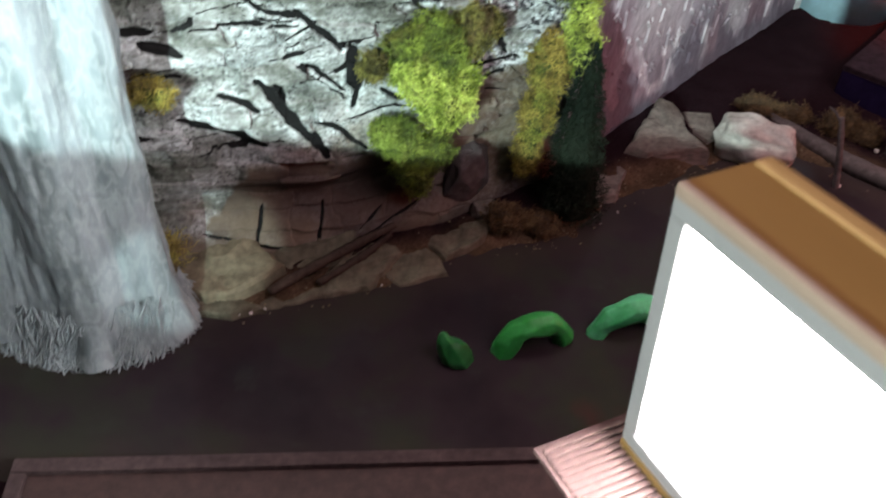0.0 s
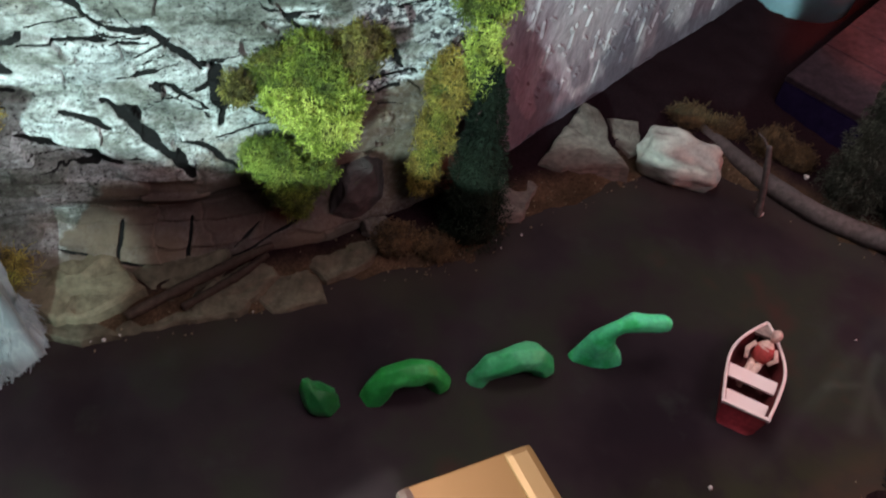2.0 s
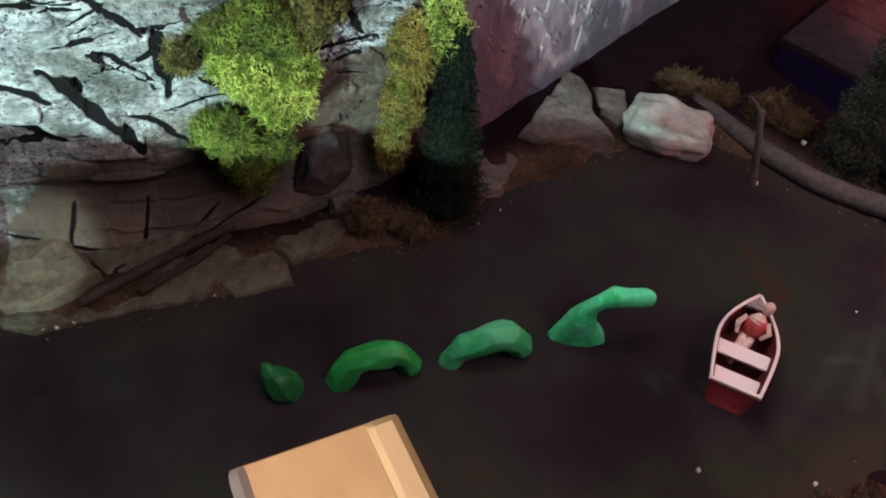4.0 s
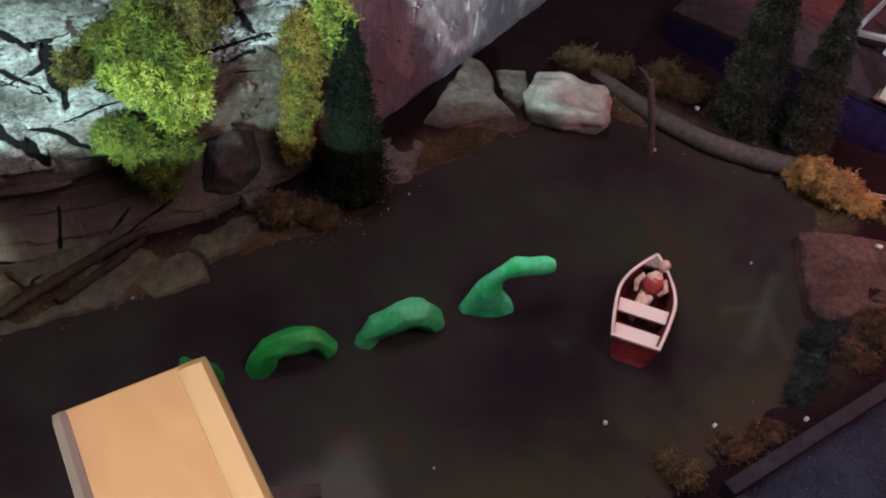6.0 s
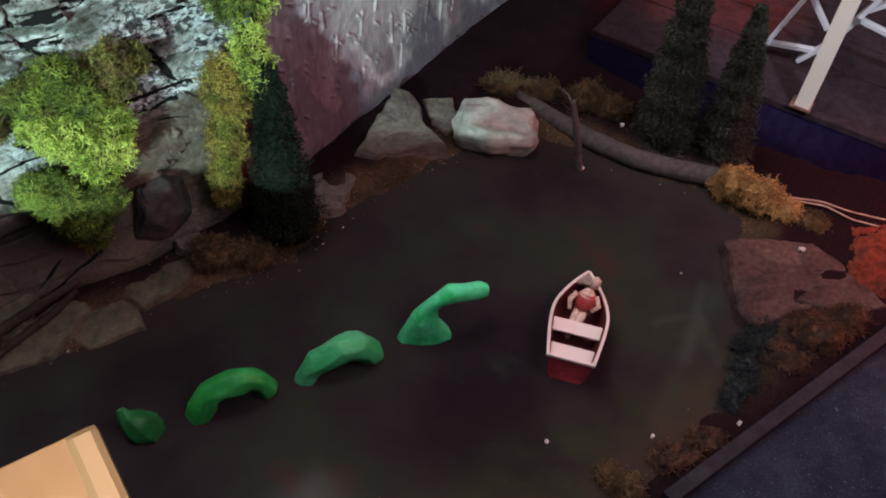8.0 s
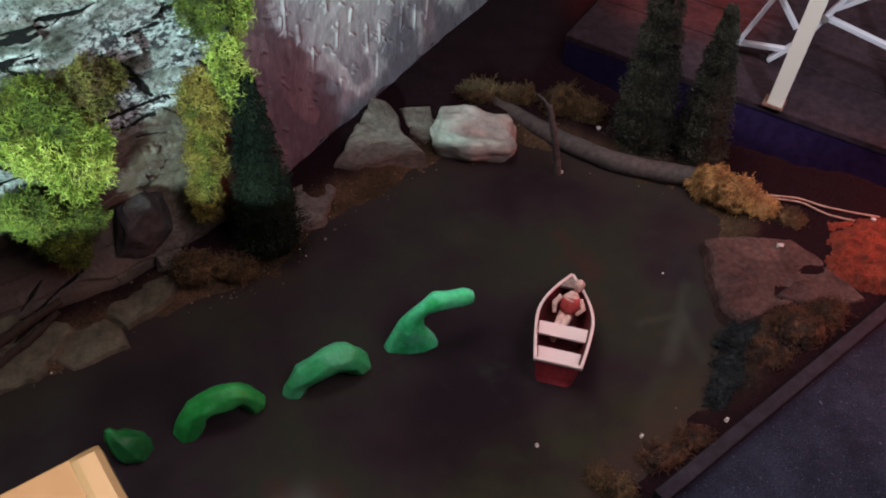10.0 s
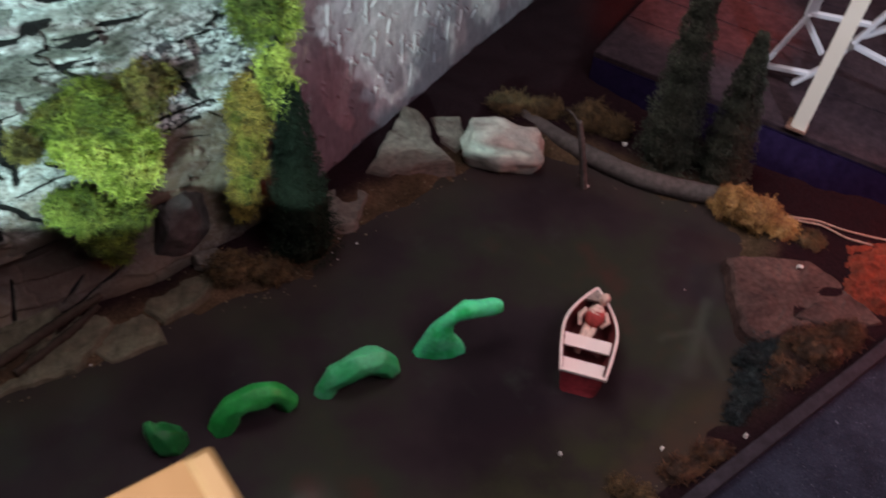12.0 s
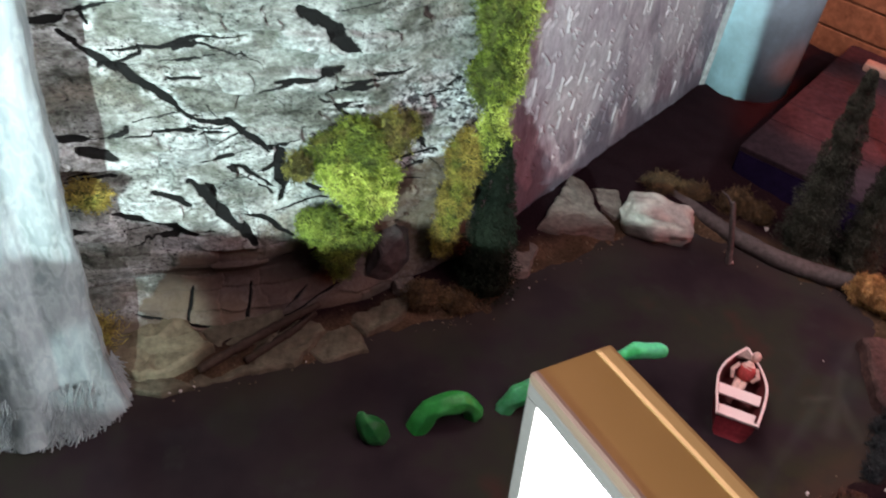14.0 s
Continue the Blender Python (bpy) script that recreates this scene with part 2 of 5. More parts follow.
M = {
    "lamp_rim": lacquer("brown_lamp_rim", (0.13, 0.088, 0.066), (0.155, 0.10, 0.075), 0.5, 0.0),
    "cliff": cliff_material(),
    "wall": wall_material(),
    "water": water_material(),
    "fall": fall_material(),
    "glow": glow_material(),
    "ground": soil_material(),
    "red_soil": plain("red_scatter_ground", (0.12, 0.025, 0.016), (0.42, 0.085, 0.045), 700, 0.95, relief=1.0, distance=0.003),
    "slate": plain("grey_brown_slate", (0.11, 0.093, 0.078), (0.20, 0.175, 0.155), 160, 0.85, stretch=(1, 1, 2.5)),
    "shore": plain("brown_stone", (0.12, 0.10, 0.064), (0.24, 0.205, 0.138), 150, 0.85),
    "boulder": plain("pale_quartz_stone", (0.36, 0.355, 0.32), (0.54, 0.54, 0.49), 130, 0.75, stretch=(0.8, 0.8, 1.6), relief=0.6, distance=0.001),
    "red_rock": plain("reddish_sandstone", (0.045, 0.028, 0.027), (0.125, 0.076, 0.068), 260, 0.85, gloss=0.1),
    "dark_slate": plain("dark_olive_slate", (0.084, 0.074, 0.050), (0.165, 0.148, 0.104), 160, 0.85),
    # dark heart colour: the shade between moss strands, put into the colour
    "moss_core_shade": plain("shaded_moss_heart", (0.045, 0.06, 0.012), (0.10, 0.12, 0.03), 90, 0.95),
    "grey_stone": plain("dark_grey_stone", (0.045, 0.040, 0.040), (0.09, 0.08, 0.078), 150, 0.85),
    "moss_lime": moss_material("lime_reindeer_moss", (0.22, 0.32, 0.035), (0.58, 0.70, 0.15), (0.42, 0.46, 0.10)),
    "moss_olive": moss_material("olive_reindeer_moss", (0.075, 0.115, 0.018), (0.23, 0.32, 0.045), (0.15, 0.14, 0.03)),
    # dimmer copy of the lime moss, shade of the lower tuft in its colour
    "moss_lime_shade": moss_material("shaded_lime_reindeer_moss", (0.10, 0.16, 0.022), (0.27, 0.37, 0.065), (0.18, 0.21, 0.04)),
    "moss_drab": moss_material("drab_olive_brown_moss", (0.09, 0.085, 0.02), (0.27, 0.26, 0.06), (0.16, 0.10, 0.04)),
    "moss_gold": moss_material("golden_brown_moss", (0.17, 0.125, 0.025), (0.40, 0.32, 0.07), (0.20, 0.26, 0.04)),
    "moss_orange": moss_material("ochre_moss", (0.28, 0.15, 0.05), (0.56, 0.36, 0.14), (0.34, 0.18, 0.08)),
    "moss_brown": moss_material("brown_dry_moss", (0.075, 0.048, 0.022), (0.16, 0.10, 0.045), (0.09, 0.055, 0.025)),
    "moss_blue": moss_material("dusky_blue_green_moss", (0.009, 0.017, 0.021), (0.022, 0.036, 0.039), (0.018, 0.018, 0.018)),
    "needles": plain("dark_green_needles", (0.007, 0.013, 0.009), (0.021, 0.032, 0.020), 120, 0.9, island=0.5, gloss=0.1),
    "needles_dull": plain("dull_grey_green_needles", (0.042, 0.052, 0.042), (0.088, 0.096, 0.074), 120, 0.9, island=0.5, gloss=0.05),
    "bark": plain("brown_bark", (0.05, 0.035, 0.025), (0.12, 0.085, 0.06), 200, 0.9, stretch=(1, 1, 0.2)),
    "log": plain("grey_driftwood", (0.064, 0.055, 0.054), (0.122, 0.106, 0.102), 240, 0.85),
    "root": plain("dark_maroon_root", (0.044, 0.032, 0.026), (0.080, 0.060, 0.047), 240, 0.85, gloss=0.1),
    # one green wax in four tones: the light's fall-off put into the colour
    "serpent": wax_material("green_wax_lit", (0.035, 0.60, 0.20), (0.11, 0.82, 0.40)),
    "serpent_half_lit": wax_material("green_wax_half_lit", (0.04, 0.40, 0.15), (0.10, 0.54, 0.26)),
    "serpent_deep_shade": wax_material("green_wax_deep_shade", (0.012, 0.13, 0.035), (0.035, 0.23, 0.075)),
    "serpent_shade": wax_material("green_wax_shade", (0.02, 0.28, 0.06), (0.05, 0.42, 0.11)),
    "boat_white": lacquer("pinkish_white_boat_paint", (0.80, 0.64, 0.62), (0.90, 0.76, 0.74), 0.5, 0.0),
    "boat_red": plain("dark_red_boat_paint", (0.20, 0.025, 0.035), (0.30, 0.04, 0.05), 260, 0.45, relief=0.15),
    "boat_floor": plain("dark_red_boat_inside", (0.085, 0.014, 0.018), (0.15, 0.028, 0.03), 260, 0.6, relief=0.2),
    "figure": plain("painted_figurine", (0.66, 0.40, 0.36), (0.82, 0.58, 0.50), 300, 0.6, relief=0.2),
    "grey_cap": plain("greyish_bow_deck", (0.25, 0.20, 0.18), (0.42, 0.34, 0.31), 300, 0.7),
    "copper": lacquer("brown_copper_housing", (0.195, 0.105, 0.033), (0.225, 0.121, 0.039), 0.33, 0.45),
    "copper_edge": lacquer("pale_copper_edge", (0.27, 0.165, 0.065), (0.31, 0.19, 0.077), 0.34, 0.35),
    "bezel": lacquer("grey_lamp_bezel", (0.105, 0.095, 0.095), (0.13, 0.118, 0.115), 0.5, 0.0),
    "ribs": plain("pinkish_ribbed_plate", (0.060, 0.034, 0.032), (0.085, 0.048, 0.045), 300, 0.7, relief=0.1, distance=0.0002, gloss=0.1),
    "deck_top": plain("grey_brown_deck_board", (0.026, 0.017, 0.023), (0.050, 0.032, 0.038), 150, 0.85, gloss=0.08),
    "deck_side": plain("dark_blue_painted_board", (0.009, 0.006, 0.022), (0.015, 0.010, 0.033), 120, 0.9, gloss=0.0),
    "truss": lacquer("white_painted_steel", (0.52, 0.545, 0.60), (0.62, 0.645, 0.70), 0.4, 0.0),
    "post": lacquer("cream_painted_post", (0.74, 0.68, 0.58), (0.82, 0.77, 0.68), 0.55, 0.0),
    "foot": plain("brown_foot_plate", (0.14, 0.075, 0.055), (0.22, 0.12, 0.09), 200, 0.7),
    "bolt": plain("steel_bolt", (0.45, 0.45, 0.45), (0.65, 0.65, 0.65), 300, 0.3, metal=0.9, relief=0.1),
    "bucket": plain("light_blue_plaster", (0.44, 0.74, 0.84), (0.50, 0.80, 0.90), 14, 0.75),
    "seam": plain("pale_grey_strip", (0.40, 0.44, 0.45), (0.55, 0.60, 0.60), 150, 0.6),
    "shed": plain("orange_red_boards", (0.36, 0.13, 0.06), (0.52, 0.22, 0.11), 120, 0.75),
    "kerb": plain("blue_grey_kerb", (0.020, 0.018, 0.026), (0.034, 0.031, 0.043), 180, 0.75, gloss=0.15),
    "asphalt": asphalt_material(),
    "brown_edge": plain("maroon_grey_edge", (0.045, 0.030, 0.031), (0.075, 0.052, 0.052), 180, 0.7, gloss=0.15),
    "brown_panel": plain("dark_brown_panel", (0.035, 0.018, 0.016), (0.06, 0.032, 0.03), 140, 0.6),
    "chip": plain("white_stone_chip", (0.6, 0.58, 0.55), (0.8, 0.78, 0.75), 200, 0.6),
    "wire": plain("pale_bare_wire", (0.40, 0.27, 0.22), (0.55, 0.40, 0.33), 300, 0.5),
    "room": plain("dark_room_wall", (0.05, 0.045, 0.05), (0.09, 0.08, 0.085), 4, 0.9, distance=0.002),
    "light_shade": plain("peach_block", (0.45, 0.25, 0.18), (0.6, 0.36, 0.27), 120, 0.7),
}


# ---- building helpers ----
def mesh_of(name, bm, mat, smooth=False):
    me = bpy.data.meshes.new(name)
    bm.normal_update()
    bm.to_mesh(me)
    bm.free()
    me.materials.append(M[mat])
    if smooth:
        me.shade_smooth()
    return me


def raw_mesh(name, verts, faces, mat, smooth=True):
    me = bpy.data.meshes.new(name)
    me.from_pydata([tuple(v) for v in np.asarray(verts).tolist()], [], faces)
    me.materials.append(M[mat])
    if smooth:
        me.shade_smooth()
    me.update()
    return me


def part(name, bm, material, parent, label="", smooth=False):
    me = bm if isinstance(bm, bpy.types.Mesh) else mesh_of(name, bm, material, smooth)
    ob = new(name, me)
    ob.parent = parent
    return tagged(ob, label)


def thing(name, label, category, m=None, group="", kind=""):
    ob = new(name)
    ob.empty_display_size = 0.01
    ob.matrix_world = m or Matrix()
    return tagged(ob, label, category, group, kind)


def box(bm, size, m=None, bevel=0.0):
    g = bmesh.ops.create_cube(bm, size=1.0)
    bmesh.ops.scale(bm, vec=size, verts=g["verts"])
    if bevel:
        edges = list({e for v in g["verts"] for e in v.link_edges})
        r = bmesh.ops.bevel(bm, geom=edges, offset=bevel, segments=2, affect="EDGES", profile=0.7)
        vs = list({v for f in r["faces"] for v in f.verts} | {v for v in g["verts"] if v.is_valid})
    else:
        vs = g["verts"]
    if m is not None:
        bmesh.ops.transform(bm, matrix=m, verts=vs)
    return bm


def beam(bm, a, b, w, d, bevel=0.0):
    a, b = Vector(a), Vector(b)
    q = (b - a).to_track_quat("Z", "Y").to_matrix().to_4x4()
    return box(bm, (w, d, (b - a).length), Matrix.Translation((a + b) / 2) @ q, bevel)


def tube(points, radii, sides=8, caps=True):
    """Vertices and faces of a tube along points, its rings carried along without twist."""
    pts = [Vector(p) for p in points]
    verts, faces = [], []
    last = None
    for i, p in enumerate(pts):
        d = (pts[min(i + 1, len(pts) - 1)] - pts[max(i - 1, 0)]).normalized()
        if last is None:
            last = d.cross(Vector((0.9, 0.1, 0.2)) if abs(d.x) < 0.7 else Vector((0.1, 0.9, 0.2)))
        side = (last - d * last.dot(d)).normalized()
        last = side
        up = side.cross(d)
        for k in range(sides):
            a = 2 * math.pi * k / sides
            verts.append(p + (side * math.cos(a) + up * math.sin(a)) * radii[i])
    for i in range(len(pts) - 1):
        for k in range(sides):
            j = (k + 1) % sides
            faces.append((i * sides + k, i * sides + j, (i + 1) * sides + j, (i + 1) * sides + k))
    if caps:
        faces.append(tuple(range(sides))[::-1])
        faces.append(tuple(range((len(pts) - 1) * sides, len(pts) * sides)))
    return verts, faces


def vnoise(x, y, seed=0):
    """Smooth value noise on arrays, 0 to 1."""
    x0, y0 = np.floor(x).astype(np.int64), np.floor(y).astype(np.int64)
    fx, fy = x - x0, y - y0
    fx, fy = fx * fx * (3 - 2 * fx), fy * fy * (3 - 2 * fy)

    def h(i, j):
        n = (i * 374761393 + j * 668265263 + seed * 974634777) & 0xFFFFFFFF
        n = ((n ^ (n >> 13)) * 1274126177) & 0xFFFFFFFF
        return ((n ^ (n >> 16)) & 0xFFFF) / 65535.0

    return (h(x0, y0) * (1 - fx) + h(x0 + 1, y0) * fx) * (1 - fy) + (h(x0, y0 + 1) * (1 - fx) + h(x0 + 1, y0 + 1) * fx) * fy


def fbm(x, y, seed=0, octaves=4):
    s, a, tot = 0.0, 1.0, 0.0
    for k in range(octaves):
        s, tot = s + a * vnoise(x * 2 ** k, y * 2 ** k, seed + k), tot + a
        a *= 0.5
    return s / tot


def grid_faces(nu, nv):
    return [(i * nv + j, (i + 1) * nv + j, (i + 1) * nv + j + 1, i * nv + j + 1) for i in range(nu - 1) for j in range(nv - 1)]


def seg_distance(px, py, a, b):
    ax, ay, bx, by = a[0], a[1], b[0], b[1]
    k = np.clip(((px - ax) * (bx - ax) + (py - ay) * (by - ay)) / ((bx - ax) ** 2 + (by - ay) ** 2 + 1e-12), 0, 1)
    return np.hypot(px - ax - k * (bx - ax), py - ay - k * (by - ay))


def set_attr(me, name, values):
    a = me.attributes.new(name, "FLOAT", "POINT")
    a.data.foreach_set("value", np.ascontiguousarray(values, dtype=np.float32).ravel())


def smooth01(x, a, b):
    k = np.clip((x - a) / (b - a), 0, 1)
    return k * k * (3 - 2 * k)


# ---- ground and pond ----
POND = [(-0.40, 0.33), (-0.22, 0.385), (-0.13, 0.40), (-0.075, 0.412), (-0.026, 0.430), (0.015, 0.445), (0.05, 0.470), (0.09, 0.492), (0.148, 0.510),
        (0.18, 0.555), (0.225, 0.585), (0.275, 0.615), (0.34, 0.635), (0.375, 0.620), (0.42, 0.588), (0.470, 0.568), (0.478, 0.53), (0.462, 0.50),
        (0.455, 0.44), (0.43, 0.40), (0.385, 0.355), (0.345, 0.328), (0.31, 0.31), (0.13, 0.30), (-0.40, 0.26)]


def pond_distance(x, y):
    """Distance to the shore, negative inside the pond."""
    d = np.full(np.shape(x), 9.0)
    inside = np.zeros(np.shape(x), bool)
    for (ax, ay), (bx, by) in zip(POND, POND[1:] + POND[:1]):
        d = np.minimum(d, seg_distance(x, y, (ax, ay), (bx, by)))
        hit = ((ay > y) != (by > y)) & (x < (bx - ax) * (y - ay) / ((by - ay) + 1e-12) + ax)
        inside ^= hit
    return np.where(inside, -d, d)


def ground():
    xs, ys = np.linspace(-0.75, 1.25, 321), np.linspace(-0.30, 1.30, 257)
    gx, gy = np.meshgrid(xs, ys, indexing="ij")
    d = pond_distance(gx, gy) + 0.012 * (fbm(gx * 60, gy * 60, 5) - 0.5)
    z = np.where(d < 0, np.maximum(d * 0.8, -0.012), 0.010 * smooth01(d, 0, 0.03))
    z = z + 0.005 * (fbm(gx * 90, gy * 90, 9) - 0.45)
    me = raw_mesh("ground", np.stack([gx, gy, z], -1).reshape(-1, 3), grid_faces(321, 257), "ground")
    set_attr(me, "shore", np.clip(1 - smooth01(d, 0.012, 0.034), 0, 1) * smooth01(gy, 0.36, 0.42))
    tagged(new("ground", me), "dark brown soil of the model landscape round the pond", "ground", kind="structure")
    wx, wy = np.meshgrid(np.linspace(-0.45, 0.52, 390), np.linspace(0.22, 0.68, 186), indexing="ij")
    me = raw_mesh("water", np.stack([wx, wy, np.zeros_like(wx)], -1).reshape(-1, 3), grid_faces(390, 186), "water")
    e = pond_distance(wx, wy) + 0.03 * (fbm(wx * 40, wy * 40, 3) - 0.5)
    set_attr(me, "shallow", smooth01(e, -0.040, 0.0) * 0.45)
    # green and rusty silt towards the kerb
    set_attr(me, "silt", (1 - smooth01(seg_distance(wx, wy, (0.22, 0.300), (0.44, 0.385)), 0.008, 0.060)) * 0.55)
    set_attr(me, "rust", 1 - smooth01(seg_distance(wx, wy, (0.345, 0.315), (0.45, 0.385)), 0.014, 0.045))
    weed = np.zeros_like(wx)
    sx, sy = wx + 0.008 * (fbm(wx * 70, wy * 70, 120) - 0.5), wy + 0.008 * (fbm(wx * 70, wy * 70, 121) - 0.5)
    for a, b, w in (((0.419, 0.448), (0.433, 0.474), 0.007), ((0.419, 0.448), (0.401, 0.414), 0.009), ((0.419, 0.448), (0.423, 0.41), 0.007), ((0.419, 0.448), (0.391, 0.445), 0.006)):
        weed = np.maximum(weed, 1 - smooth01(seg_distance(sx, sy, a, b), w * 0.0, w * 1.0))
    set_attr(me, "weed", weed * 0.27)
    tagged(new("water", me), "still dark pond of glossy black resin", "pond", kind="structure")


ground()

# ---- cliff ----
CLIFF = [(-0.50, 0.30), (-0.34, 0.37), (-0.22, 0.412), (-0.13, 0.446), (-0.03, 0.480), (0.04, 0.512), (0.078, 0.545), (0.12, 0.575), (0.150, 0.605)]
# black-washed clefts: half width, then plan x and height along each
CLEFTS_LOW = [
    (0.0018, [(-0.046, 0.181), (-0.038, 0.178), (-0.029, 0.170), (-0.023, 0.163), (-0.019, 0.155)]),
    (0.0011, [(-0.060, 0.175), (-0.043, 0.173)]),
    (0.0045, [(-0.013, 0.155), (-0.012, 0.141), (-0.011, 0.127)]),
    (0.0019, [(-0.011, 0.127), (-0.012, 0.112)]),
    (0.0017, [(-0.045, 0.148), (-0.034, 0.145), (-0.027, 0.137), (-0.017, 0.127)]),
    (0.0037, [(-0.068, 0.141), (-0.060, 0.128), (-0.052, 0.114), (-0.044, 0.102), (-0.036, 0.092), (-0.029, 0.080)]),
    (0.0023, [(-0.058, 0.138), (-0.055, 0.131), (-0.052, 0.123)]),
    (0.0020, [(-0.036, 0.106), (-0.024, 0.099), (-0.015, 0.090), (-0.004, 0.080)]),
    (0.0011, [(-0.015, 0.104), (0.001, 0.107), (0.015, 0.107), (0.024, 0.104)]),
    (0.0016, [(0.003, 0.124), (0.013, 0.117), (0.020, 0.110)]),
    (0.0006, [(-0.051, 0.159), (-0.034, 0.167)]),
    (0.0005, [(-0.042, 0.152), (-0.026, 0.153)]),
]
CLEFTS_HIGH = [
    (0.0048, [(-0.002, 0.254), (0.011, 0.245), (0.025, 0.229), (0.031, 0.222)]),
    (0.0027, [(-0.125, 0.246), (-0.110, 0.234), (-0.095, 0.221), (-0.083, 0.208), (-0.074, 0.197), (-0.062, 0.185)]),
    (0.0024, [(-0.062, 0.185), (-0.043, 0.181), (-0.032, 0.171), (-0.021, 0.158)]),
    (0.0011, [(-0.100, 0.177), (-0.075, 0.178), (-0.043, 0.177)]),
    (0.0014, [(-0.103, 0.236), (-0.076, 0.234), (-0.057, 0.239), (-0.032, 0.240)]),
    (0.0011, [(-0.076, 0.215), (-0.056, 0.214)]),
    (0.0045, [(-0.143, 0.254), (-0.133, 0.254), (-0.122, 0.256)]),
    (0.0034, [(-0.145, 0.177), (-0.120, 0.177)]),
    (0.0034, [(-0.127, 0.170), (-0.106, 0.162)]),
    (0.0024, [(-0.016, 0.207), (-0.003, 0.207), (0.008, 0.206)]),
]
CLEFTS_EDGE = [
    (0.0011, [(0.013, 0.179), (0.044, 0.177)]),
    (0.0030, [(-0.089, 0.133), (-0.075, 0.125), (-0.068, 0.117)]),
    (0.0028, [(-0.113, 0.117), (-0.087, 0.106), (-0.065, 0.092)]),
    (0.0013, [(-0.113, 0.257), (-0.111, 0.249)]),
    (0.0010, [(-0.050, 0.165), (-0.032, 0.176)]),
    (0.0018, [(-0.149, 0.112), (-0.129, 0.108)]),
    (0.0023, [(0.075, 0.153), (0.079, 0.142), (0.083, 0.131), (0.087, 0.123)]),
    (0.0017, [(0.054, 0.124), (0.066, 0.121), (0.079, 0.120), (0.094, 0.119)]),
    (0.0013, [(0.076, 0.173), (0.084, 0.172), (0.093, 0.172), (0.101, 0.169)]),
    (0.0014, [(0.023, 0.201), (0.038, 0.199), (0.046, 0.201), (0.053, 0.198), (0.061, 0.196), (0.070, 0.197)]),
    (0.0010, [(0.017, 0.179), (0.030, 0.181), (0.041, 0.181)]),
    (0.0009, [(0.074, 0.101), (0.090, 0.094)]),
    (0.0012, [(0.067, 0.141), (0.077, 0.139)]),
]
CLEFTS_FOOT = [
    (0.0011, [(-0.071, 0.043), (-0.079, 0.012)]),
    (0.0010, [(-0.032, 0.041), (-0.039, 0.010)]),
    (0.0009, [(0.005, 0.032), (-0.012, 0.018)]),
    (0.0012, [(-0.110, 0.030), (-0.060, 0.014), (-0.010, 0.012), (0.030, 0.030)]),
    (0.0018, [(-0.140, 0.300), (-0.080, 0.295), (-0.020, 0.302)]),
]


def along(points, n):
    """n plan points, evenly spaced on a smoothed line."""
    p = np.array(points, float)
    s = np.r_[0, np.cumsum(np.hypot(*np.diff(p, axis=0).T))]
    u = np.linspace(0, s[-1], n)
    q = np.stack([np.interp(u, s, p[:, 0]), np.interp(u, s, p[:, 1])], -1)
    k = np.ones(9) / 9
    for c in (0, 1):
        pad = np.r_[np.full(4, q[0, c]), q[:, c], np.full(4, q[-1, c])]
        q[:, c] = np.convolve(pad, k, "valid")
    return u, q


